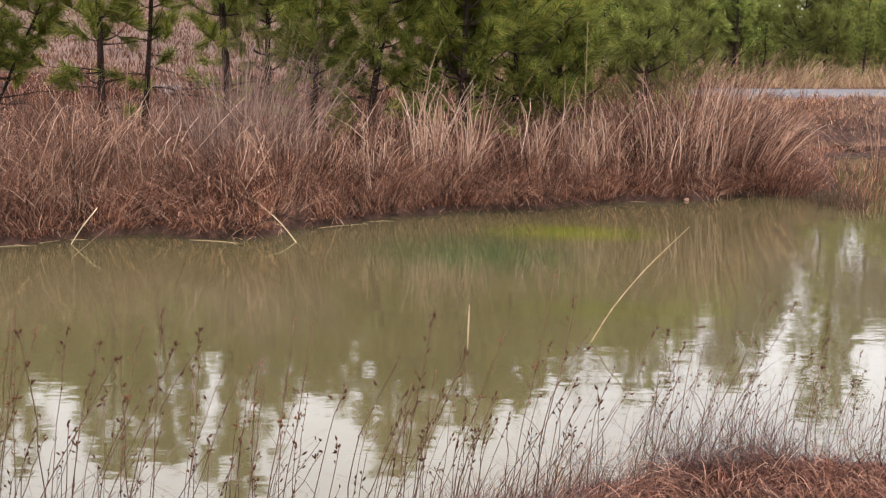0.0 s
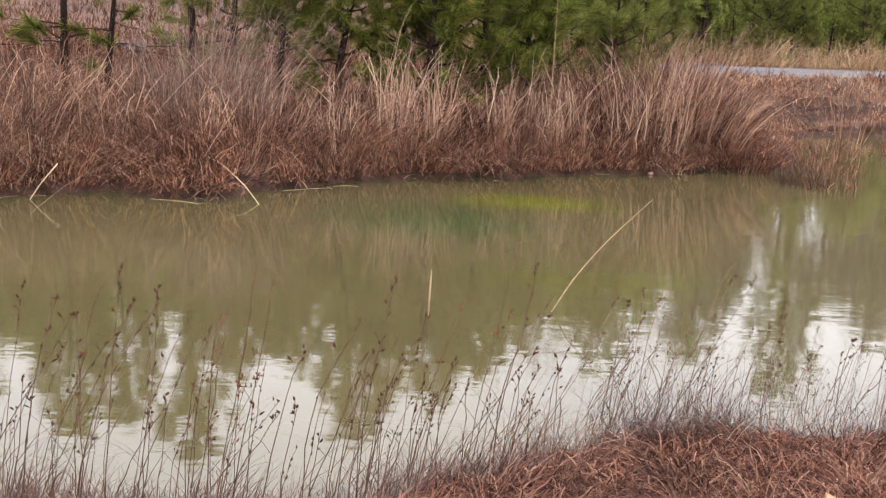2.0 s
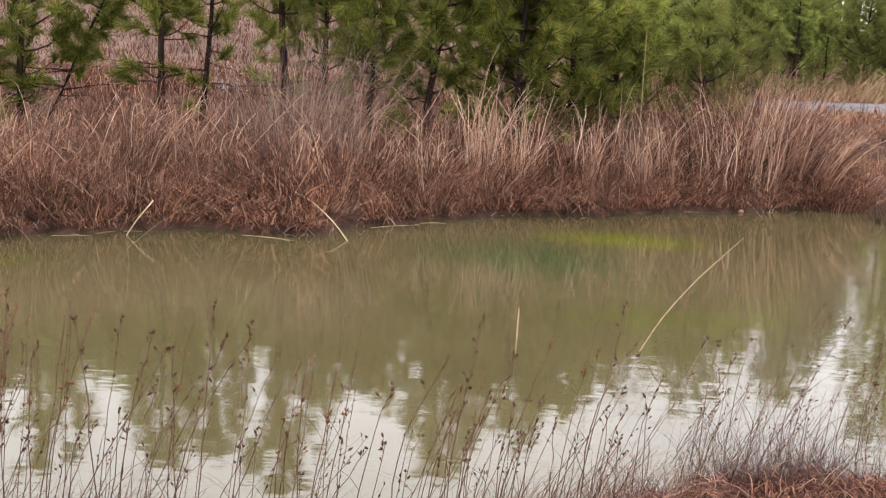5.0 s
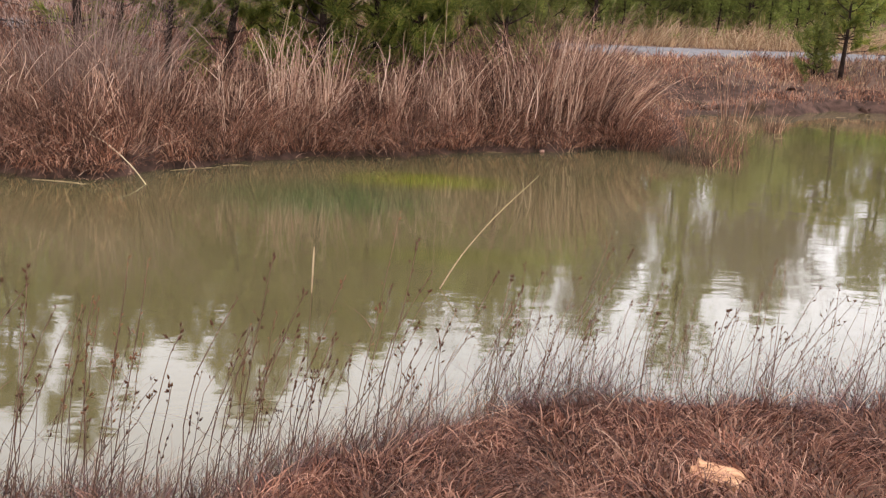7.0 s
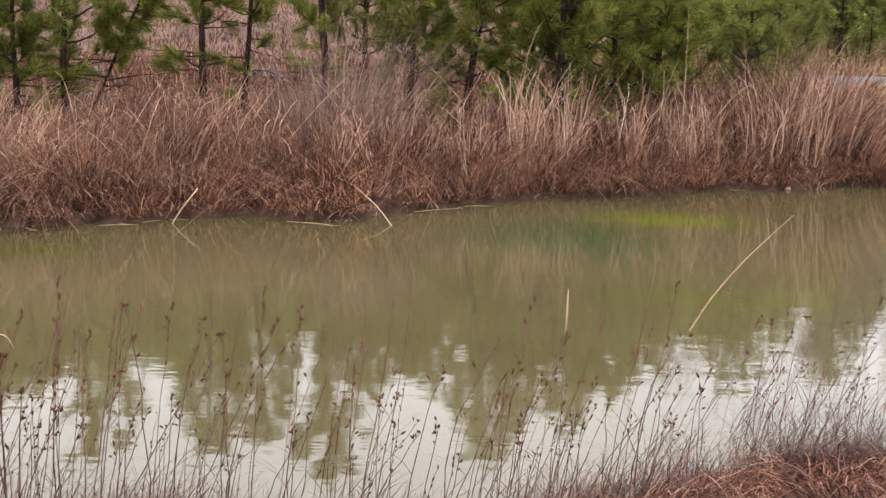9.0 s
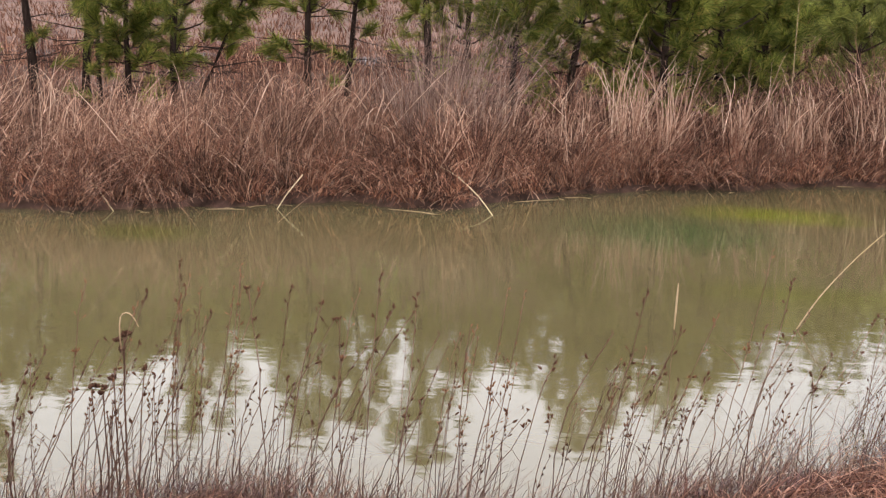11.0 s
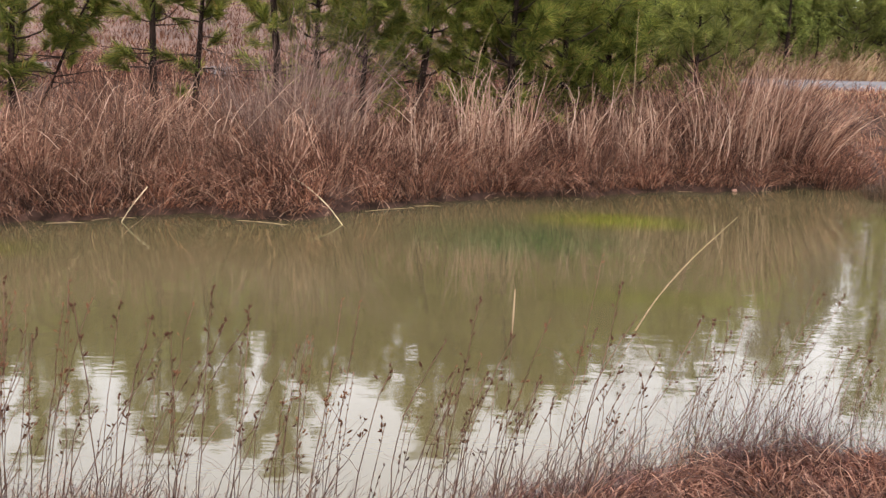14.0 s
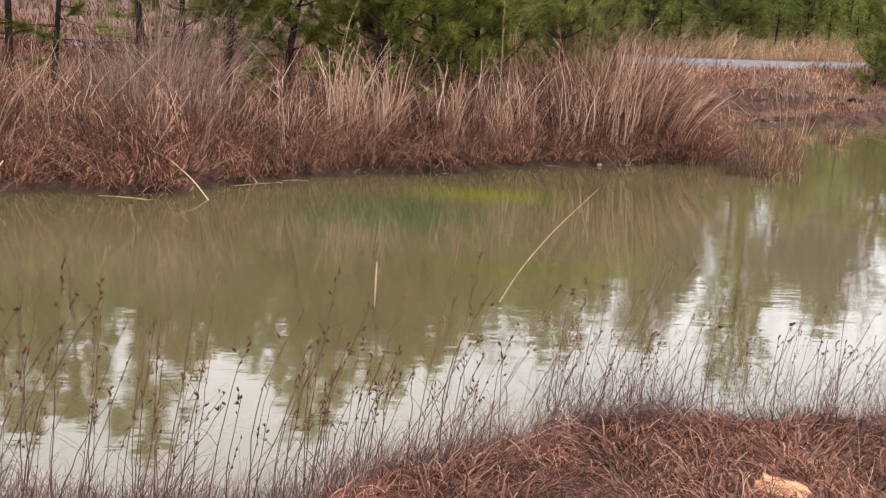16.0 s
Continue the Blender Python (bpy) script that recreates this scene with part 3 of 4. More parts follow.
def pine(x, y, h, lean=(0.0, 0.0), bare=0.38, radius=0.85, thick=0.05, tufts=7, mat=M_NEEDLE, label="", count=105, whorl=0.27, name="pine_tree", length=0.22, nwidth=0.0085, limbs_apart=True, dead=9):
    root = new(name)
    z0 = float(land(x, y)) - 0.05
    root.location = (x, y, z0)
    s = np.linspace(0, 1, 9)
    wob = rng.normal(0, 0.006 * h, (2, 3))
    path = np.stack([lean[0] * h * s + wob[0, 0] * np.sin(4 * s) + wob[0, 1] * np.sin(9 * s), lean[1] * h * s + wob[1, 0] * np.sin(5 * s) + wob[1, 1] * np.sin(8 * s), h * s], 1)
    bole = tube(path, thick * (1 - 0.9 * s) + 0.006, 8)
    at = lambda q: np.array([np.interp(q, s, path[:, k]) for k in range(3)])
    tips, ways, limbs = [], [], []
    levels = np.arange(bare * h, h * 0.97, whorl * h / 3.5)
    for zz in levels:
        q = zz / h
        k = (q - bare) / (1 - bare)
        reach = radius * (0.55 + 0.75 * k if k < 0.3 else 0.92 * (1 - k) ** 0.85 + 0.13)
        for a in rng.uniform(0, 2 * np.pi) + np.arange(rng.integers(3, 6)) * 2 * np.pi / 4.3 + rng.normal(0, 0.3, 1):
            ln = reach * rng.uniform(0.6, 1.15)
            rise = rng.uniform(0.15, 0.5) + 0.5 * k
            u = np.linspace(0, 1, 5)[:, None]
            dirh = np.array([np.cos(a), np.sin(a), 0])
            pts = at(q) + u * ln * dirh + np.array([0, 0, 1]) * ln * (rise * u + 0.25 * u ** 2 - 0.1 * np.sin(3 * u))
            pts += rng.normal(0, 0.015, pts.shape) * u
            twigs = [tube(pts, (0.006 + 0.014 * ln) * (1 - 0.8 * u[:, 0]), 5)]
            if k < 0.35 and rng.uniform() < 0.15:
                limbs.append(joined(twigs))
                continue
            m = max(2, int(0.62 * tufts * ln / radius + 1))
            for j in range(m):
                f = rng.uniform(0.3, 1.0) if j else 1.0
                c = np.array([np.interp(f, u[:, 0], pts[:, i]) for i in range(3)])
                w = dirh * rng.uniform(0.2, 1) + np.array([0, 0, rng.uniform(0.2, 1.0)]) + rng.normal(0, 0.55, 3)
                w /= np.linalg.norm(w)
                e = c + w * rng.uniform(0.06, 0.22) * (1 if j else 0.3)
                twigs.append(tube([c, (c + e) / 2, e], [0.004, 0.003, 0.002], 3))
                tips.append(e)
                ways.append(w)
            limbs.append(joined(twigs))
    for j in range(4):
        tips.append(at(1.0) + rng.normal(0, 0.03, 3))
        ways.append(np.array([0, 0, 1.0]))
    for j in range(dead):
        q = rng.uniform(0.4, 1.0) * bare
        a = rng.uniform(0, 2 * np.pi)
        u = np.linspace(0, 1, 5)[:, None]
        ln = rng.uniform(0.3, 0.95)
        pts = at(q) + u * ln * np.array([np.cos(a), np.sin(a), 0]) + np.array([0, 0, 1]) * ln * rng.uniform(-0.1, 0.35) * u + rng.normal(0, 0.025, (5, 3)) * u
        twigs = [tube(pts, 0.010 * (1 - 0.75 * u[:, 0]), 4)]
        for i in range(2):
            c = pts[2 + i]
            twigs.append(tube([c, c + rng.normal(0, 0.09, 3), c + rng.normal(0, 0.16, 3)], [0.004, 0.003, 0.0015], 3))
        if rng.uniform() < 0.4:
            w = pts[-1] - pts[-2] + np.array([0, 0, 0.05])
            tips += [pts[-1], pts[-2]]
            ways += [w / np.linalg.norm(w)] * 2
        limbs.append(joined(twigs))
    child("trunk", mesh_of("trunk", *(bole if limbs_apart else joined([bole] + limbs)), M_BARK, True), root)
    if limbs_apart:
        for v, t in limbs:
            child("limb", mesh_of("limb", v, t, M_TWIG, True), root)
    child("crown", mesh_of("crown", *needles(np.array(tips), np.array(ways), count, length, nwidth), mat), root, "green needle tufts")
    return tagged(root, label or "young loblolly pine with a dark bare lower trunk", "pine tree", "pines along the far bank")


for x, y, h, lx, ly, bare, rad, th, tf in (
    (-9.4, 12.6, 4.4, 0.0, 0, 0.34, 1.0, 0.055, 10),
    (-8.3, 13.2, 4.3, 0.0, 0, 0.36, 0.95, 0.055, 10),
    (-7.2, 13.0, 2.9, -0.06, 0, 0.55, 0.8, 0.065, 9),
    (-6.85, 13.6, 2.8, 0.03, 0, 0.56, 0.75, 0.06, 9),
    (-6.02, 13.0, 2.4, 0.02, 0, 0.28, 0.7, 0.04, 9),
    (-5.5, 13.2, 3.35, 0.03, 0, 0.24, 0.9, 0.045, 11),
    (-6.5, 13.3, 2.3, -0.02, 0, 0.6, 0.6, 0.03, 5),
    (-5.45, 13.4, 2.1, 0.5, 0, 0.45, 0.5, 0.022, 5),
    (-3.83, 13.1, 3.2, -0.02, 0, 0.42, 0.72, 0.046, 9),
    (-3.5, 13.4, 3.15, 0.08, 0, 0.46, 0.66, 0.034, 8),
    (-2.47, 13.2, 3.5, 0.01, 0, 0.38, 0.8, 0.05, 10),
    (-2.1, 13.7, 2.4, 0.02, 0, 0.42, 0.75, 0.05, 9),
    (-1.47, 13.2, 2.1, 0.01, 0, 0.4, 0.6, 0.035, 9),
    (-0.88, 13.5, 3.2, 0.11, 0, 0.24, 0.85, 0.045, 12),
    (-0.15, 14.2, 2.5, 0.0, 0, 0.15, 1.0, 0.05, 15),
    (0.2, 13.5, 2.6, 0.02, 0, 0.12, 1.05, 0.05, 15),
    (0.85, 13.9, 2.4, -0.02, 0, 0.12, 1.1, 0.05, 16),
    (1.45, 14.9, 1.9, 0.0, 0, 0.12, 1.05, 0.05, 15),
):
    pine(x, y, h, (lx, ly), bare, rad, th, tf + 3)
pine(2.42, 14.2, 1.9, (0, 0), 0.3, 0.6, 0.035, 8, M_NEEDLE_YOUNG, "small yellow-green pine behind tall grass")
pine(9.5, 20.1, 1.85, (0.02, 0), 0.45, 0.75, 0.045, 7, M_NEEDLE, "small open pine on the muddy bank")
pine(9.05, 20.2, 0.9, (0.0, 0), 0.08, 0.55, 0.02, 12, M_NEEDLE_YOUNG, "bushy pine sapling beside the gravel track", 50, 0.4, length=0.15)
pine(11.0, 20.3, 1.7, (0.02, 0), 0.25, 0.8, 0.04, 9, M_NEEDLE, "small open pine on the muddy bank")
for x, y, h in ((3.7, 19.0, 2.0), (1.7, 18.0, 2.1), (2.9, 24.8, 2.6), (6.3, 25.4, 1.9), (7.6, 25.2, 2.3), (8.3, 25.8, 2.0), (9.9, 26.0, 2.2), (4.8, 25.0, 2.2), (12.0, 26.4, 2.0)):
    pine(x, y, h, (0, 0), 0.1, 0.9, 0.035, 12, M_NEEDLE_YOUNG, "young yellow-green pine before the woods")

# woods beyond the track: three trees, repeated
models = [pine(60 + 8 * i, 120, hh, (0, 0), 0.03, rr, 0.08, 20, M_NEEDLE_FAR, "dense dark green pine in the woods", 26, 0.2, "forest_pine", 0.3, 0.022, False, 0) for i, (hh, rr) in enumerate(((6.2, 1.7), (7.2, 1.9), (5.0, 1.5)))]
for m in models:
    m["group"] = "pines of the woods"
k = 0
for row, (y0, step) in enumerate(((25.6, 0.7), (27.2, 0.8), (29.5, 1.1), (33.0, 1.5), (37.5, 1.8))):
    x = 2.6 + 0.7 * row
    while x < 27 + 3 * row:
        yy = y0 + 0.25 * (x - 8) + rng.uniform(-0.6, 0.6)
        rise = 0.28 if x / yy < 0.25 else 0.145 if 0.294 < x / yy < 0.337 or x / yy > 0.45 else 0.185
        hh = max(rise * math.hypot(x, yy) - 1.9 - float(land(x, yy)), 1.5) * rng.uniform(0.68, 1.05) * (0.6 if row == 0 else 1.0)
        sc = hh / (6.2, 7.2, 5.0)[k % 3]
        made = copy_thing(models[k % 3], Matrix.Translation((x, yy, float(land(x, yy)) - 0.05)) @ Matrix.Rotation(rng.uniform(0, 6.28), 4, "Z"))
        made.scale = (sc * 1.2, sc * 1.2, sc)
        k += 1
        x += step * rng.uniform(0.75, 1.3)
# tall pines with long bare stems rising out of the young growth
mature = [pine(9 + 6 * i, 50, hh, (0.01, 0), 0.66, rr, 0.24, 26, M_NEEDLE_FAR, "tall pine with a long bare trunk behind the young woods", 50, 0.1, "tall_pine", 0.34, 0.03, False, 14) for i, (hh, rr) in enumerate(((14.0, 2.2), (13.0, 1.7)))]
for i, (x, yy, hh) in enumerate(((8.8, 50, 13.6), (13.1, 50, 13.6), (17.2, 50, 15.2), (21.0, 50, 12.4), (5.5, 51, 12.4), (15.0, 53, 11.0), (19.3, 52, 11.6), (11.2, 53, 12.0), (26.6, 51, 11.5), (29.5, 50, 14.0), (33.0, 52, 13.0), (7.2, 54, 12.5), (24.0, 55, 10.5), (16.2, 56, 12.5), (22.5, 57, 12.5), (12.2, 49, 10.5), (18.3, 54, 13.5), (14.1, 55, 12.5), (20.2, 48, 9.5), (27.8, 54, 12.0), (24.9, 52, 9.0))):
    m = mature[i] if i < 2 else copy_thing(mature[i % 2], Matrix.Identity(4))
    m.location = (x, yy, float(land(x, yy)) - 0.1)
    m.rotation_euler = (0, 0, 1.7 * i)
    sc = hh / (14.0, 13.0)[i % 2]
    m.scale = (sc, sc, sc)
    tagged(m, group="tall pines behind the woods")
# bare grey broadleaf trees standing behind the pine woods
def bare_tree(h):
    root = new("bare_tree")
    parts = []

    def grow(p, d, ln, r, depth):
        q = p + d * ln
        m = (p + q) / 2 + rng.normal(0, 0.04 * ln, 3)
        parts.append(tube([p, m, q], [r, r * 0.85, r * 0.7], 5 if depth < 2 else 3))
        if depth < 5:
            for _ in range(3 if depth else 4):
                w = d * rng.uniform(0.6, 1.1) + rng.normal(0, 0.42, 3) + np.array([0, 0, 0.15])
                grow(p + (q - p) * rng.uniform(0.55, 1.0), w / np.linalg.norm(w), ln * rng.uniform(0.55, 0.8), r * 0.55, depth + 1)

    grow(np.zeros(3), np.array([0, 0, 1.0]), h * 0.34, 0.012 * h, 0)
    child("trunk", mesh_of("trunk", *joined(parts), M_GREYWOOD, True), root)
    return tagged(root, "tall leafless grey broadleaf tree behind the pine woods", "bare tree", "bare trees behind the woods")


bare = [bare_tree(11.0), bare_tree(9.5)]
for i in range(64):
    x = 5 + 0.55 * i + rng.uniform(-0.6, 0.6)
    yy = 44 + rng.uniform(-3.5, 4)
    sc = rng.uniform(0.85, 1.3) * (0.55 if 0.295 < x / yy < 0.33 or x / yy > 0.47 else 1.0)
    made = bare[i] if i < 2 else copy_thing(bare[i % 2], Matrix.Identity(4))
    made.location = (x, yy, float(land(x, yy)) - 0.1)
    made.rotation_euler = (0, 0, rng.uniform(0, 6.28))
    made.scale = (sc, sc, sc)

# taller woods closing the field
for i in range(76):
    x = -40 + 0.62 * i + rng.uniform(-0.4, 0.4)
    yy = 66 + 0.05 * x + (0, 5)[i % 2] + rng.uniform(-1.5, 1.5)
    up = float(land(x, yy)) - 0.1
    hh = ((0.315 if x < -19 else 0.299) * math.hypot(x, yy) - 1.9 - up) * rng.uniform(0.92, 1.04) * (0.8 if x < -38 else 1.0)
    sc = hh / (6.2, 7.2, 5.0)[k % 3]
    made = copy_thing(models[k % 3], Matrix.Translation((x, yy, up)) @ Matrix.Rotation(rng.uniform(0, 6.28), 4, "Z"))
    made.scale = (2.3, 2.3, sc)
    tagged(made, "tall dark pine of the woods beyond the field", group="woods beyond the field")
    k += 1
for i in range(34):
    x = 6 + 1.8 * i + rng.uniform(-0.6, 0.6)
    yy = 56 + rng.uniform(-2, 2)
    sc = rng.uniform(0.8, 1.15)
    made = copy_thing(models[k % 3], Matrix.Translation((x, yy, float(land(x, yy)) - 0.1)) @ Matrix.Rotation(rng.uniform(0, 6.28), 4, "Z"))
    made.scale = (sc * 1.3, sc * 1.3, sc)
    k += 1
for i, m in enumerate(models):
    xx, yy = 6.5 + 6 * i, 38.0
    m.location = (xx, yy, float(land(xx, yy)) - 0.05)


# ---- tall clumps of broomsedge on the far bank ----
def clump(x, d, height, count, lean, mat, label, spreadr=0.16, name="broomsedge_clump", bend=0.16, w=(0.0035, 0.007), curl=0.6, splay=0.55):
    y = float(far_y(x)) + d
    root = new(name)
    root.location = (x, y, max(float(land(x, y)), -0.04) - 0.02)
    a, r = rng.uniform(0, 2 * np.pi, count), spreadr * np.sqrt(rng.uniform(0, 1, count))
    b = np.stack([np.cos(a) * r, np.sin(a) * r, 0 * a], 1)
    h = height * rng.uniform(0.45, 1.0, count)
    out = np.stack([np.cos(a), np.sin(a)], 1) * (splay * rng.uniform(0, 1, count) ** 1.4)[:, None]
    v, t = ribbons(b, h, out + rng.normal(0, 0.09, (count, 2)) + np.array([lean, 0]), polar(count, bend * 0.6, bend, (lean * 0.7, 0)), rng.uniform(*w, count), 6, 0.7, 0.5, curl)
    child("tuft", mesh_of("tuft", v, t, mat), root)
    if count > 200 and height > 0.8:
        k = int(count * 0.7)
        q = rng.uniform(0, 2 * np.pi, k)
        b = np.stack([np.cos(q), np.sin(q), 0 * q], 1) * (spreadr * 1.1 * np.sqrt(rng.uniform(0, 1, k)))[:, None]
        v, t = ribbons(b, height * rng.uniform(0.2, 0.5, k), b[:, :2] * 1.2 + np.array([lean, -0.1]), polar(k, 0.7, 0.4, (lean, -0.2)), rng.uniform(0.005, 0.010, k), 6, 0.7, 0.7, 0.8)
        child("basal_tuft", mesh_of("basal_tuft", v, t, M_THATCH), root, "drooping russet basal leaves")
    return tagged(root, label, "grass clump", "grass clumps on the far bank")


for x, d, hgt, cnt, ln, r in ((2.6, 0.7, 1.6, 260, 0.02, 0.34), (3.05, 0.7, 1.65, 280, 0.04, 0.34), (2.2, 1.0, 1.45, 220, -0.05, 0.32), (3.55, 0.45, 1.15, 460, 0.3, 0.32), (1.75, 0.8, 1.0, 170, 0.08, 0.25), (1.2, 0.6, 0.85, 150, -0.04, 0.2), (2.8, 1.5, 1.75, 260, 0.02, 0.36), (3.35, 1.6, 1.75, 260, 0.0, 0.32), (2.0, 1.7, 1.3, 220, -0.03, 0.34), (3.4, 1.1, 1.5, 300, 0.06, 0.32), (1.3, 1.5, 1.1, 150, 0.06, 0.26)):
    clump(x, d, hgt, cnt, ln, M_TALL, "big tan broomsedge clump leaning over the water's edge", r, w=(0.004, 0.0095), bend=0.45, curl=0.7)
for x, d, hgt, cnt, ln, r in ((2.4, 0.45, 1.35, 34, 0.04, 0.22), (2.85, 0.4, 1.6, 52, 0.07, 0.26), (3.2, 0.35, 1.45, 40, 0.1, 0.24), (3.55, 0.3, 1.0, 36, 0.26, 0.3), (1.85, 0.45, 1.0, 24, -0.03, 0.14), (0.25, 0.5, 1.2, 40, 0.07, 0.14), (-0.2, 0.7, 1.3, 64, 0.04, 0.16), (0.05, 0.5, 1.0, 40, 0.02, 0.2), (0.95, 0.5, 1.05, 46, 0.03, 0.12), (-0.75, 0.8, 0.95, 44, -0.04, 0.2), (1.5, 0.4, 0.9, 50, 0.02, 0.16), (-1.25, 0.9, 0.8, 26, 0.06, 0.2), (-3.0, 1.2, 0.95, 26, 0.06, 0.3), (-4.9, 1.4, 1.0, 30, 0.12, 0.3), (-5.6, 1.2, 1.05, 34, 0.1, 0.3), (-6.4, 1.2, 1.1, 40, 0.12, 0.3)):
    clump(x, d, hgt * 1.06, cnt, ln, M_STRAW, "pale upright straw-coloured broomsedge clump", r, bend=0.2, w=(0.006, 0.0125), curl=0.5, splay=0.22)
for x, d, hgt, cnt, ln in ((-1.9, 1.7, 2.05, 240, 0.1), (-2.15, 1.5, 1.8, 200, 0.06), (-1.65, 1.6, 1.7, 150, 0.12), (-2.45, 1.6, 1.4, 110, 0.0)):
    clump(x, d, hgt, cnt, ln, M_GREYGRASS, "tall feathery grey-brown plume grass among the pines", 0.24, "plume_grass", 0.16, (0.004, 0.008), 0.6)
clump(4.2, -0.75, 0.36, 380, 0.05, M_OLIVE, "dark olive rush tussock standing in the shallows", 0.26, "rush_tussock", 0.3, (0.005, 0.010))
clump(4.6, -0.6, 0.34, 200, 0.03, M_THATCH, "thin brown grass tussock at the muddy edge", 0.42, "grass_tussock", 0.2, (0.004, 0.008))
clump(3.85, 0.0, 0.5, 420, 0.25, M_THATCH, "russet grass tussock drooping into the water", 0.3, "grass_tussock", 0.4)
for x, d, hgt, cnt, r in ((4.45, -1.15, 0.3, 130, 0.3), (4.95, -1.5, 0.32, 120, 0.34), (5.2, -2.2, 0.36, 120, 0.34), (4.75, -0.3, 0.4, 120, 0.3), (5.45, -1.3, 0.34, 70, 0.3)):
    clump(x, d, hgt, cnt, 0.04, M_THATCH, "thin brown dead grass standing in the shallows", r, "grass_tussock", 0.35, (0.004, 0.008), 0.5)
clump(4.9, 0.3, 0.6, 18, 0.02, M_CURL, "thin pale stalks at the muddy edge", 0.22, "grass_tussock", 0.05, (0.005, 0.009), 0.2)
clump(5.75, -1.6, 0.3, 90, 0.03, M_TALL, "small tan grass tuft standing in water", 0.12, "grass_tuft", 0.2)

# grass round the track and the field
n = 26000
x = rng.uniform(3.4, 16, n)
y = far_y(x) - 0.03 + rng.uniform(0, 1, n) ** 1.3 * np.maximum(road_y(x) - ROAD_HALF - far_y(x), 0.2)
keep = (np.exp(-(((x - 6.7) / 2.3) ** 2 + ((y - 18.7) / 1.2) ** 2)) < rng.uniform(0.3, 1.15, n)) & (np.sin(x * 2.1 + y) + np.sin(y * 3.1 - x * 1.3) > rng.uniform(-2.6, 0.6, n))
keep &= (y - far_y(x) > rng.uniform(0.1, 0.6, n) * smooth(4.6, 5.4, x)) & (np.hypot((x - 6.05) / 0.7, (y - 18.4) / 0.75) > rng.uniform(0.8, 1.1, n))
p = np.stack([x, y, land(x, y) - 0.02], 1)[keep]
low = (p[:, 1] - far_y(p[:, 0])) < rng.uniform(0.6, 4.0, len(p))
for part_of, mat, label, title in ((low, M_LOW, "low russet dead grass on the muddy shore", "shore_grass"), (~low, M_GOLD, "short golden dead grass between pond and track", "verge_grass")):
    q = p[part_of]
    n = len(q)
    grass(title, q, rng.uniform(0.07, 0.24, n) * lumpy(q, 2.5, 0.3) * 1.4, polar(n, 0.3, 0.3), polar(n, 0.4, 0.4), rng.uniform(0.006, 0.011, n), mat, label, 3, 0.5, 0.4)
n = 26000
x = rng.uniform(1, 22, n)
y = road_y(x) + ROAD_HALF + 0.1 + 3.8 * rng.uniform(0, 1, n)
p = np.stack([x, y, land(x, y) - 0.02], 1)
grass("golden_grass", p, rng.uniform(0.2, 0.95, n) * lumpy(p, 2.6, 0.05) * 1.5, polar(n, 0.3, 0.3, (0.1, 0)) + flow(p, 0.2), polar(n, 0.4, 0.4, (0.1, 0)), rng.uniform(0.008, 0.015, n), M_GOLD, "tall golden broomsedge grass beyond the track", 5, 0.5, 1.0)
n = 45000
x = rng.uniform(-26, 6, n)
y = road_y(x) + ROAD_HALF + 0.2 + 45 * rng.uniform(0, 1, n) ** 1.6
p = np.stack([x, y, land(x, y) - 0.02], 1)
grass("field_grass", p, rng.uniform(0.12, 0.36, n) * lumpy(p, 0.8, 0.4), polar(n, 0.4, 0.3), polar(n, 0.3, 0.2), rng.uniform(0.014, 0.03, n), M_FIELD, "russet dead grass of the sloping field", 2)
n = 16000
x = rng.uniform(-14, 4, n)
y = far_y(x) + 3.0 + rng.uniform(0, 1, n) * np.maximum(road_y(x) - ROAD_HALF - far_y(x) - 3.1, 0.3)
p = np.stack([x, y, land(x, y) - 0.02], 1)
grass("understorey_grass", p, rng.uniform(0.25, 0.8, n) * lumpy(p, 2.2, 0.2) * 1.3, polar(n, 0.2, 0.2), polar(n, 0.3, 0.3), rng.uniform(0.006, 0.012, n), M_THATCH, "dead grass under the pines", 4, 0.5, 0.8)

n = 9000
x = rng.uniform(-14, 3, n)
y = road_y(x) - ROAD_HALF - 0.05 - 1.6 * rng.uniform(0, 1, n)
p = np.stack([x, y, land(x, y) - 0.02], 1)
p = p[np.sin(x * 1.9) + np.sin(x * 4.7 + 1) > rng.uniform(-2.2, 0.9, n)]
n = len(p)
grass("roadside_grass", p, rng.uniform(0.2, 0.75, n), polar(n, 0.2, 0.25), polar(n, 0.35, 0.35), rng.uniform(0.008, 0.015, n), M_THATCH, "tangled russet grass beside the gravel track", 4, 0.5, 0.8)

n = 7000
x = rng.uniform(2.5, 14, n)
y = road_y(x) - ROAD_HALF + 0.2 - 1.4 * rng.uniform(0, 1, n) ** 1.2
p = np.stack([x, y, land(x, y) - 0.02], 1)
p = p[np.sin(x * 2.3) + np.sin(x * 5.1 + 2 * y) > rng.uniform(-2.4, 1.2, n)]
n = len(p)
grass("trackside_grass", p, rng.uniform(0.08, 0.34, n) * lumpy(p, 3.0, 0.2) * 1.3, polar(n, 0.3, 0.3), polar(n, 0.4, 0.4), rng.uniform(0.008, 0.015, n), M_LOW, "orange-brown dead grass along the gravel track", 4, 0.5, 0.8)

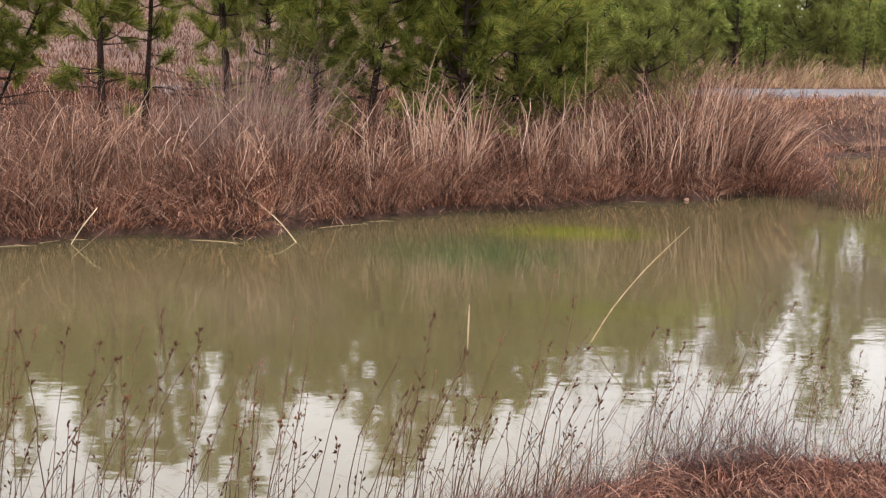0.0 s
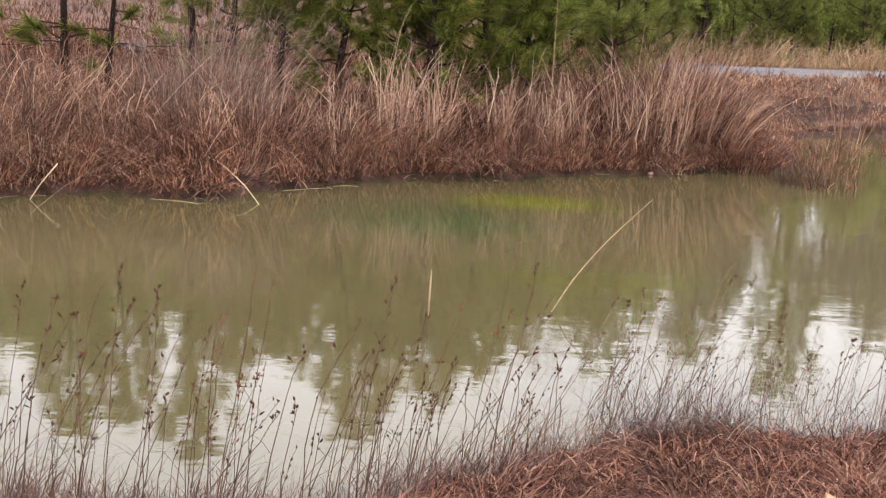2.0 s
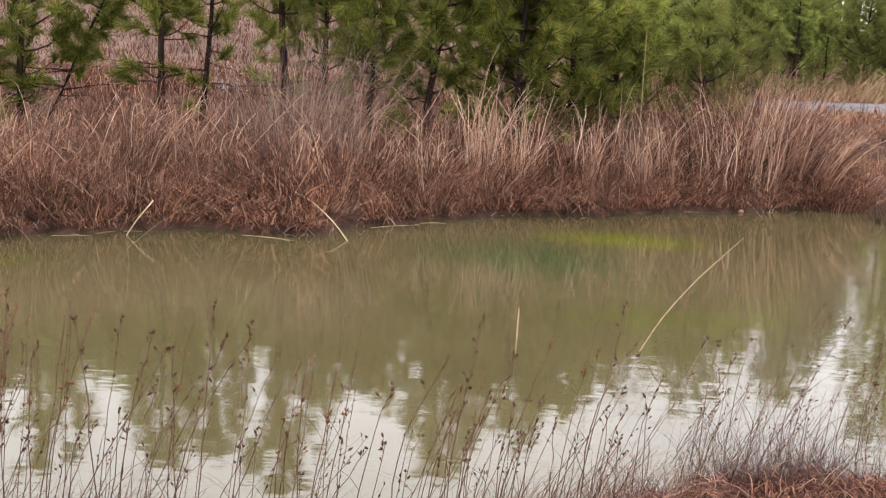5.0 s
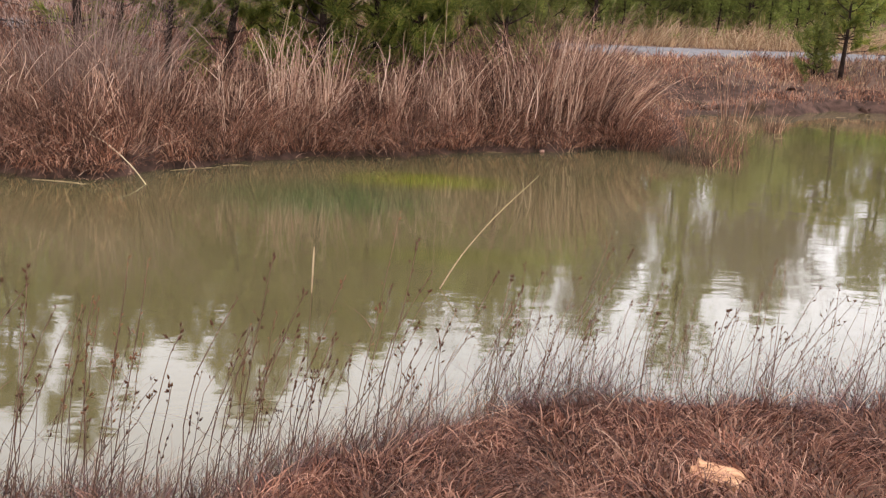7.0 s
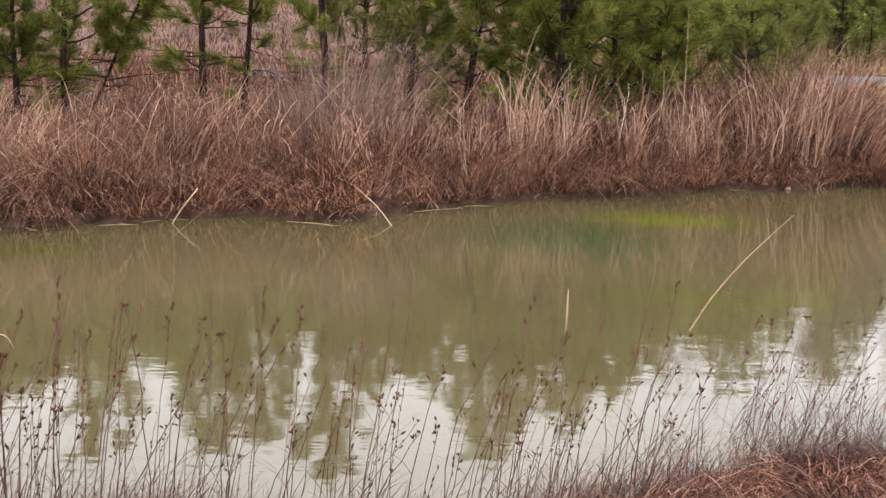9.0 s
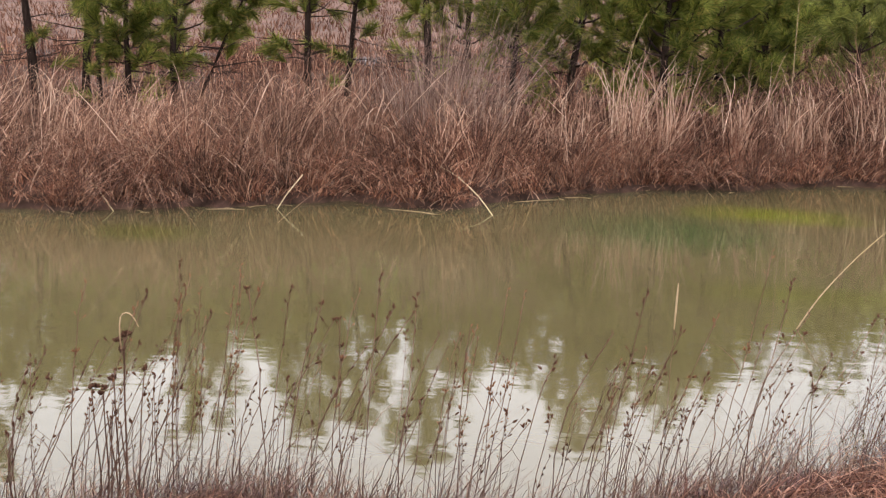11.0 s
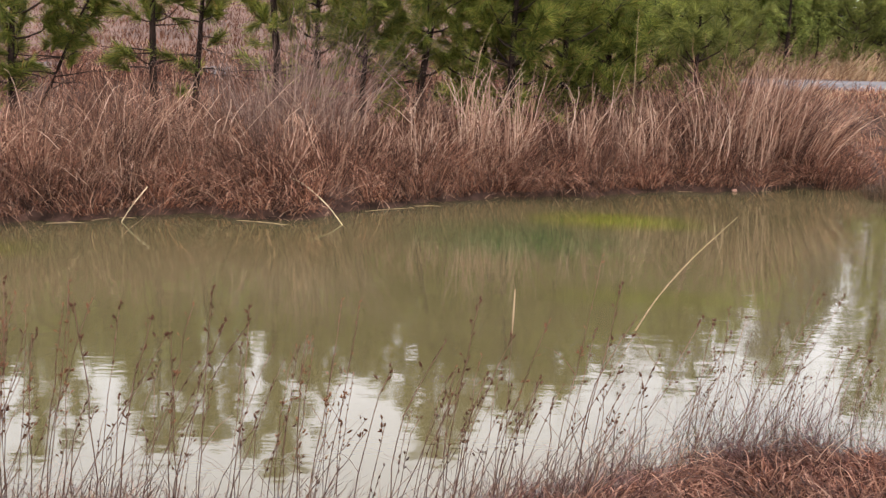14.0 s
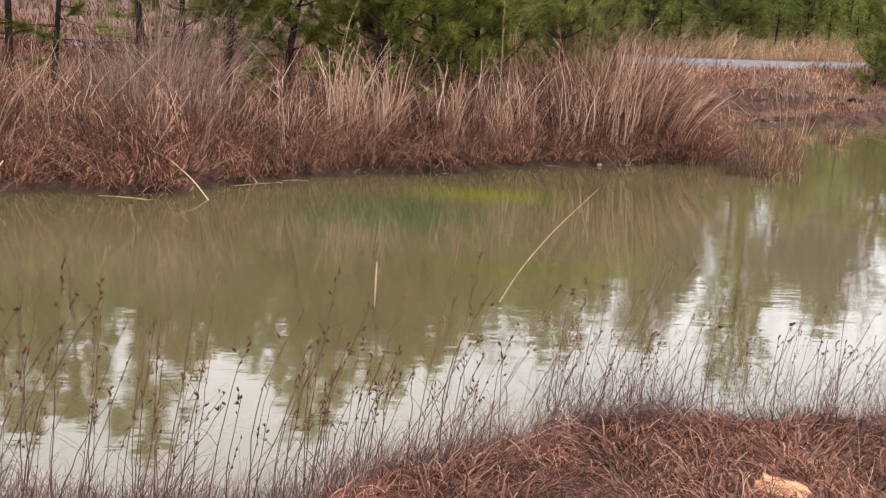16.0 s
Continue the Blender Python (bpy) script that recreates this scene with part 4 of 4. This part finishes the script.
# dark sods along the muddy shore
for i in range(16):
    x = rng.uniform(5.6, 10.2)
    y = float(far_y(x)) + rng.uniform(0.02, 1.3)
    bm = bmesh.new()
    bmesh.ops.create_icosphere(bm, subdivisions=2, radius=1.0)
    sx, sy, sz = rng.uniform(0.06, 0.17), rng.uniform(0.05, 0.11), rng.uniform(0.04, 0.08)
    for v in bm.verts:
        k = 1 + 0.3 * math.sin(5 * v.co.x + i) * math.sin(6 * v.co.y) + rng.normal(0, 0.14)
        v.co = Vector((v.co.x * sx * k, v.co.y * sy * k, v.co.z * sz * k))
    me = bpy.data.meshes.new("sod")
    bm.to_mesh(me)
    bm.free()
    me.materials.append(M_MUD)
    sod = new("sod", me)
    sod.location = (x, y, float(land(x, y)) + 0.01)
    tagged(sod, "dark wet sod lying on the muddy shore", "sod", "sods on the muddy shore")

# ---- single stalks on and in the water ----


def stalk(name, pts, r0, r1, mat, label, category="grass stalk"):
    base = np.array(pts[0], float)
    u = np.linspace(0, 1, 10)
    k = np.linspace(0, 1, len(pts))
    curve = np.stack([np.interp(u, k, [q[i] for q in pts]) for i in range(3)], 1)
    curve[1:-1] = (curve[:-2] + 2 * curve[1:-1] + curve[2:]) / 4
    ob = new(name, mesh_of(name, *tube(curve - base, np.linspace(r0, r1, 10), 6), mat, True))
    ob.location = base
    return tagged(ob, label, category)


stalk("leaning_reed", [(0.88, 6.78, -0.03), (1.02, 6.83, 0.2), (1.22, 6.9, 0.43), (1.50, 7.0, 0.68)], 0.0045, 0.0018, M_STALK, "long pale dry reed leaning out of the water")
stalk("bent_stalk", [(-1.84, 10.42, 0.31), (-1.67, 10.3, 0.26), (-1.42, 10.0, 0.13), (-1.235, 9.76, -0.03)], 0.006, 0.004, M_REED, "pale dry stalk bent from the bank into the water")
stalk("bent_stalk", [(-2.98, 9.85, 0.27), (-3.08, 9.7, 0.12), (-3.15, 9.56, -0.03)], 0.006, 0.003, M_REED, "short pale stalk drooping into the water")
stalk("bent_stalk", [(-4.85, 9.4, 0.28), (-4.62, 9.25, 0.15), (-4.4, 9.1, -0.03)], 0.006, 0.004, M_REED, "pale dry stalk bent from the bank into the water")
for x, d, ln, top in ((1.53, 0.75, 0.0, 1.6), (-0.28, 0.9, 0.2, 1.4)):
    y = float(far_y(x)) + d
    z = float(land(x, y))
    stalk("tall_straw", [(x, y, z), (x + ln * 0.25, y, z + top * 0.4), (x + ln * 0.6, y, z + top * 0.8), (x + ln * 1.2, y, z + top)], 0.005, 0.002, M_STALK, "single tall straw stalk above the bank grass")
for x, y, x2, y2 in ((-3.72, 9.42, -3.4, 9.5), (-2.2, 9.85, -1.72, 9.72), (-1.15, 10.5, -0.75, 10.75), (-2.0, 9.8, -1.75, 9.7)):
    stalk("floating_stalk", [(x, y, 0.0), ((x + x2) / 2, (y + y2) / 2 + 0.02, 0.004), (x2, y2, 0.0)], 0.0024, 0.0014, M_STALK, "pale broken stalk floating at the water's edge")

for i in range(30):
    x = rng.uniform(4.9, 9.0) if i < 12 else rng.uniform(-5.5, 4.2)
    y = float(far_y(x)) - (rng.uniform(0.15, 2.6) if i < 12 else rng.uniform(0.0, 0.3) ** 1.3)
    a, ln = rng.normal(0, 0.4), rng.uniform(0.05, 0.2)
    stalk("floating_stalk", [(x, y, 0.0), (x + ln * 0.5 * math.cos(a), y + ln * 0.5 * math.sin(a), 0.005), (x + ln * math.cos(a), y + ln * math.sin(a), 0.0)], 0.0022, 0.0012, M_STALK, "pale broken stalk floating at the water's edge")

stalk("curled_leaf", [(-1.9, 3.78, 0.60), (-1.905, 3.78, 0.71), (-1.885, 3.78, 0.745), (-1.85, 3.78, 0.735), (-1.83, 3.78, 0.69)], 0.003, 0.0015, M_STALK, "pale dry leaf curled over a dark weed", "dry leaf")

# ---- near bank: matted grass ----
n = 48000
x = rng.uniform(-3.3, 4.4, n)
y = near_y(x) + 0.02 - 2.0 * rng.uniform(0, 1, n) ** 1.1
keep = ((x > 0.62 + 0.3 * (4.5 - y)) & (y < near_y(x) - 0.34 * smooth(0.6, 1.0, x) * rng.uniform(0.4, 1.2, n))) | (y < near_y(x) - 0.25)
keep &= np.hypot((x - 1.61) / 0.15, (y - 3.74) / 0.13) > rng.uniform(0.3, 1.0, n)
p = np.stack([x, y, land(x, y) - 0.01], 1)[keep]
n = len(p)
hummock = lumpy(p, 5.0, 0.1)
p[:, 2] += 0.06 * hummock * rng.uniform(0, 1, n)
h = rng.uniform(0.08, 0.20, n) * (0.5 + 0.6 * hummock)
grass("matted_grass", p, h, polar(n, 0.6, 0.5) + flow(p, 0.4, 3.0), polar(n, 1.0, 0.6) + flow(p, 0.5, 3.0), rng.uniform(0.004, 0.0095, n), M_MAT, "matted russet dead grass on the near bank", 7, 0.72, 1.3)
n = 420
x = rng.uniform(0.0, 4.0, n)
y = near_y(x) - 0.05 - 1.8 * rng.uniform(0, 1, n)
p = np.stack([x, y, land(x, y) + 0.03], 1)
grass("loose_straw", p, rng.uniform(0.1, 0.24, n), polar(n, 0.7, 0.5), polar(n, 0.7, 0.4), rng.uniform(0.0025, 0.004, n), M_CURL, "loose pale straws over the matted grass", 5, 0.7)


# ---- near bank: sedge stems with seed heads ----
def sedge_model(height, lean, heads, curl, rusty=False):
    root = new("rusty_grass_stalk" if rusty else "sedge_stem")
    u = np.linspace(0, 1, 9)
    a = rng.uniform(0, 6.28)
    pts = np.stack([lean * height * (0.5 * u + 0.5 * u ** 2) + curl * 0.05 * np.sin(3 * u + a), 0.05 * height * np.sin(2 * u + a) * u, height * (u - 0.12 * abs(lean) * u ** 2)], 1)
    pts[1:, :2] += rng.normal(0, 0.003, (8, 2))
    child("stem", mesh_of("stem", *tube(pts, 0.0023 - 0.0011 * u, 4), M_STEM, True), root)
    at = lambda q: np.array([np.interp(q, u, pts[:, i]) for i in range(3)])
    for j in range(heads):
        q = 1.0 if j == 0 else 1.0 - (0.6 if rusty else 0.42) * rng.uniform(0.05, 1) ** 1.4
        c = at(q)
        w = np.array([rng.normal(0.25, 0.6), rng.normal(0, 0.6), 1.0])
        w /= np.linalg.norm(w)
        ln = rng.uniform(0.012, 0.022)
        out = 0.0 if j == 0 else rng.choice([0.004, 0.012, 0.03])
        bits = [spindle(c + w * (out + ln * 0.45), w, ln, ln * rng.uniform(0.17, 0.24), 5)]
        if out > 0.005:
            bits.append(tube([c, c + w * out * 0.5, c + w * out], [0.0009, 0.0008, 0.0007], 3))
        if rng.uniform() < 0.3:
            w2 = w + rng.normal(0, 0.5, 3)
            bits.append(spindle(c + w * out + w2 / np.linalg.norm(w2) * ln * 0.4, w2, ln * 0.8, ln * 0.16, 5))
        child("seed_head", mesh_of("seed_head", *joined(bits), M_RUST if rusty else M_SEED if rng.uniform() < 0.7 else M_DARKSEED, True), root)
    for _ in range(rng.integers(0, 3)):
        b = rng.choice([-1, 1])
        v, t = ribbons(at(rng.uniform(0.1, 0.5))[None], np.array([height * rng.uniform(0.25, 0.5)]), np.array([[0.5 * b, 0.1]]), np.array([[rng.uniform(0.2, 1.0) * b, 0.0]]), np.array([0.003]), 5, 0.7, 0.6, 0.8)
        child("leaf", mesh_of("leaf", v, t, M_STEM), root)
    if rusty:
        return tagged(root, "rust-brown grass stalk hung with slender seeds", "grass stalk", "rusty stalks on the near bank")
    return tagged(root, "thin reddish-brown sedge stem with dark seed heads", "sedge stem", "sedge stems on the near bank")


sedges = [sedge_model(rng.uniform(0.38, 0.84), rng.normal(0.26, 0.2), int(rng.integers(4, 8)), rng.uniform(-1, 1)) for _ in range(24)]
k = 0
spots = []
for _ in range(180):
    x = rng.uniform(-3.0, 0.65)
    spots.append((x, float(near_y(x)) + rng.uniform(-0.35, 0.15), rng.uniform(0.7, 1.15)))
for _ in range(170):
    x = rng.uniform(0.8, 3.6)
    spots.append((x, float(near_y(x)) + rng.uniform(-0.25, 0.45), rng.uniform(0.45, 0.95)))
for x, y, sc in spots:
    m = Matrix.Translation((x, y, min(float(land(x, y)), 0.3) - 0.01)) @ Matrix.Rotation(rng.normal(0, 0.5), 4, "Z")
    if k < len(sedges):
        sedges[k].matrix_basis = m
    else:
        made = copy_thing(sedges[k % len(sedges)], m)
        made.scale = (sc, sc, sc)
    k += 1

rusty = [sedge_model(rng.uniform(0.72, 1.0), rng.normal(0.18, 0.1), int(rng.integers(10, 16)), rng.uniform(-1, 1), True) for _ in range(5)]
for k in range(26):
    x = (-1.85 + rng.normal(0, 0.16)) if k < 12 else (-0.62 + rng.normal(0, 0.1)) if k < 20 else rng.uniform(-2.6, 0.6)
    y = float(near_y(x)) + rng.uniform(-0.1, 0.2)
    m = Matrix.Translation((x, y, max(float(land(x, y)), -0.04) - 0.01)) @ Matrix.Rotation(rng.normal(0, 0.4), 4, "Z")
    if k < 5:
        rusty[k].matrix_basis = m
    else:
        made = copy_thing(rusty[k % 5], m)
        sc = rng.uniform(0.75, 1.1)
        made.scale = (sc, sc, sc)

# finer bare stems between them
n = 2300
x = rng.uniform(-3.2, 0.9, n)
y = near_y(x) + rng.uniform(-0.35, 0.22, n)
p = np.stack([x, y, np.maximum(land(x, y), -0.05)], 1)
h = rng.uniform(0.1, 0.38, n) * lumpy(p, 4.0, 0.4) * 1.2
grass("fine_stems", p, h, polar(n, 0.3, 0.3, (0.15, 0)), polar(n, 0.4, 0.35, (0.1, 0)), rng.uniform(0.0018, 0.0034, n), M_STEM, "fine reddish bare stems at the near water's edge", 5, 0.5, 0.6)
for n, reach, lo, hi, wob, title, label in ((5200, (-0.32, 0.3), 0.05, 0.165, 0.85, "purple_tangle", "dense tangle of purple-grey twigs at the near water's edge"), (950, (-0.3, 0.5), 0.15, 0.5, 0.5, "purple_stems", "thin purple-grey bare stems at the near water's edge")):
    x = 0.45 + 3.6 * rng.uniform(0, 1, n)
    y = near_y(x) + rng.uniform(*reach, n)
    p = np.stack([x, y, np.maximum(land(x, y), -0.05)], 1)
    h = rng.uniform(lo, hi, n) * lumpy(p, 5.0, 0.15) * 1.5
    grass(title, p, h, polar(n, wob, 0.45, (0.2, 0)), polar(n, wob, 0.5, (0.1, 0)), rng.uniform(0.0018, 0.0038, n), M_PURPLE, label, 6, 0.55, 0.9)

n = 3200
x = rng.uniform(-3.2, 0.7, n)
y = near_y(x) + rng.uniform(-0.4, 0.08, n)
p = np.stack([x, y, np.maximum(land(x, y), -0.05)], 1)
grass("twig_tangle", p, rng.uniform(0.06, 0.2, n) * lumpy(p, 4.0, 0.15) * 1.5, polar(n, 0.7, 0.45, (0.15, 0)), polar(n, 0.6, 0.5, (0.1, 0)), rng.uniform(0.0018, 0.0036, n), M_PURPLE, "tangled pinkish-grey twigs along the near water's edge", 6, 0.55, 0.9)

# twiggy reddish tufts low on the near bank
for x, d, hgt, cnt in ((-1.45, -0.02, 0.18, 150), (-1.2, 0.0, 0.2, 170), (-0.98, -0.03, 0.17, 140), (-2.7, -0.05, 0.16, 120), (-0.3, 0.0, 0.16, 120), (0.15, 0.02, 0.16, 140)):
    root = new("twiggy_tuft")
    y = float(near_y(x)) + d
    root.location = (x, y, max(float(land(x, y)), -0.03) - 0.01)
    a, r = rng.uniform(0, 2 * np.pi, cnt), 0.16 * np.sqrt(rng.uniform(0, 1, cnt))
    v, t = ribbons(np.stack([np.cos(a) * r * 1.6, np.sin(a) * r, 0 * a], 1), hgt * rng.uniform(0.35, 1.1, cnt), polar(cnt, 0.3, 0.3, (0.05, 0)), polar(cnt, 0.4, 0.4), rng.uniform(0.0018, 0.0034, cnt), 5, 0.6, 0.5, 0.6)
    child("tuft", mesh_of("tuft", v, t, M_STEM), root)
    tagged(root, "low twiggy reddish tuft at the near water's edge", "grass tuft", "twiggy tufts on the near bank")

# the straw spike and the coarse weed with round heads
spike = stalk("straw_spike", [(0.10, 4.88, -0.05), (0.105, 4.89, 0.35), (0.112, 4.9, 0.52)], 0.0016, 0.0012, M_STEM, "upright dry straw-coloured grass spike at the near water's edge")
u = np.linspace(0, 1, 8)
child("spike_head", mesh_of("spike_head", *tube(np.stack([0.010 + 0.006 * u, 0.018 + 0.004 * u, 0.54 + 0.205 * u], 1), 0.0034 * np.sin(0.35 + 2.5 * u) ** 0.7 + 0.0008, 7), M_STALK, True), spike, "tan bristly flower spike")


def seed_cluster(c, size, n):
    """A ragged dark head: a few pointed pods pressed together."""
    bits = []
    for _ in range(n):
        w = np.array([rng.normal(0, 0.8), rng.normal(0, 0.8), rng.uniform(0.1, 1.0)])
        w /= np.linalg.norm(w)
        bits.append(spindle(c + w * size * 0.6, w, size * rng.uniform(1.5, 2.2), size * rng.uniform(0.42, 0.6), 6))
    return joined(bits)


def round_weed(x, y, z, foot, heads, size=0.014, thick=0.0032):
    """A dried weed: its tip at x, y, z, its foot so far aside, and heads of (drop below the tip, aside)."""
    root = new("dried_weed")
    z0 = max(float(land(x + foot, y)), -0.05) - 0.01
    root.location = (x + foot, y, z0)
    h = z - z0
    u = np.linspace(0, 1, 9)
    pts = np.stack([-foot * u ** 1.3 + 0.004 * np.sin(7 * u), 0.02 * np.sin(3 * u), h * u], 1)
    child("stem", mesh_of("stem", *tube(pts, thick * (1 - 0.4 * u), 6), M_STEM, True), root)
    for down, aside in heads:
        q = 1.0 - down / h
        c = np.array([np.interp(q, u, pts[:, i]) for i in range(3)])
        tip = c + np.array([aside, rng.normal(0, 0.005), 0.35 * abs(aside)])
        if aside:
            child("twig", mesh_of("twig", *tube([c - np.array([0, 0, 0.04]), (c + tip) / 2 - np.array([0, 0, 0.012]), tip], [thick * 0.6, thick * 0.5, thick * 0.45], 5), M_STEM, True), root)
        child("seed_head", mesh_of("seed_head", *seed_cluster(tip, size, 5), M_DARKSEED, True), root)
    return tagged(root, "dried coarse weed with dark ragged seed heads", "dried weed", "dried weeds on the near bank")


for x, y, z, foot, heads, size, thick in (
    (-1.89, 3.78, 0.655, -0.02, ((0.0, 0.02), (0.008, -0.004), (0.03, -0.022), (0.065, -0.014)), 0.015, 0.0044),
    (-1.936, 3.78, 0.488, 0.0, ((0.0, 0.0), (0.012, -0.012)), 0.0135, 0.0036),
    (-1.825, 3.80, 0.524, -0.05, ((0.0, 0.0),), 0.0135, 0.0034),
    (-2.028, 3.78, 0.445, 0.02, ((0.0, 0.0), (0.004, 0.02)), 0.0135, 0.0034),
    (-1.985, 3.79, 0.44, 0.0, ((0.0, 0.0), (0.03, -0.012)), 0.0125, 0.0036),
    (-1.96, 3.76, 0.36, 0.03, ((0.0, 0.0),), 0.006, 0.0036),
    (-1.90, 3.74, 0.33, 0.02, ((0.0, 0.0),), 0.006, 0.0038),
    (-1.93, 3.75, 0.40, -0.03, ((0.0, 0.0),), 0.006, 0.0034),
    (1.04, 5.2, 0.51, -0.05, ((0.0, 0.0), (0.025, 0.006)), 0.009, 0.0022),
    (1.19, 5.2, 0.525, -0.08, ((0.0, 0.0), (0.0, 0.012)), 0.008, 0.0022),
    (1.73, 5.1, 0.37, -0.05, ((0.0, 0.0), (0.006, 0.012)), 0.010, 0.0024),
    (2.07, 5.1, 0.39, -0.04, ((0.0, 0.0), (0.0, 0.014)), 0.009, 0.0024),
    (2.95, 5.1, 0.26, -0.03, ((0.0, 0.0), (0.0, -0.012)), 0.010, 0.0024),
):
    round_weed(x, y, z, foot, heads, size, thick)

# ---- broken board in the matted grass ----
bm = bmesh.new()
bmesh.ops.create_grid(bm, x_segments=12, y_segments=6, size=0.5)
for v in bm.verts:
    v.co.x, v.co.y = v.co.x * 0.19 * (1 - 0.3 * (v.co.y + 0.5) * 0.5), v.co.y * 0.105
    v.co.x += 0.012 * math.sin(v.co.y * 90)
    v.co.z = 0.012 + 0.006 * math.sin(v.co.x * 30) + rng.normal(0, 0.0012)
ext = bmesh.ops.extrude_face_region(bm, geom=bm.faces[:])
for g in ext["geom"]:
    if isinstance(g, bmesh.types.BMVert):
        g.co.z -= 0.028
bmesh.ops.recalc_face_normals(bm, faces=bm.faces)
me = bpy.data.meshes.new("broken_board")
bm.to_mesh(me)
bm.free()
me.materials.append(M_WOOD)
board = new("broken_board", me)
board.matrix_world = pose(1.6, 3.79, 0.15, 12, 8, -30)
tagged(board, "bright tan broken piece of wood board lying in matted grass", "wood piece")

# ---- small things on the far shore ----
bm = bmesh.new()
bmesh.ops.create_icosphere(bm, subdivisions=2, radius=0.022)
for v in bm.verts:
    v.co = Vector((v.co.x * 1.4, v.co.y, v.co.z * 0.8)) * rng.uniform(0.8, 1.2)
me = bpy.data.meshes.new("stone")
bm.to_mesh(me)
bm.free()
me.materials.append(M_LEAF)
stone = new("stone", me)
stone.location = (2.62, float(far_y(2.62)) - 0.04, 0.015)
tagged(stone, "small pinkish stone at the far water's edge", "stone")
clump(6.9, 0.15, 0.26, 160, 0.0, M_OLIVE, "dark drooping tussock on the muddy bank", 0.14, "grass_tussock", 0.5)
clump(6.3, -2.0, 0.46, 120, 0.03, M_TALL, "small tan grass tuft standing in water", 0.1, "grass_tuft", 0.2)
clump(6.14, -0.75, 0.98, 26, 0.0, M_CURL, "tall thin golden stalks at the muddy edge", 0.2, "grass_tussock", 0.03, (0.008, 0.013), 0.1)
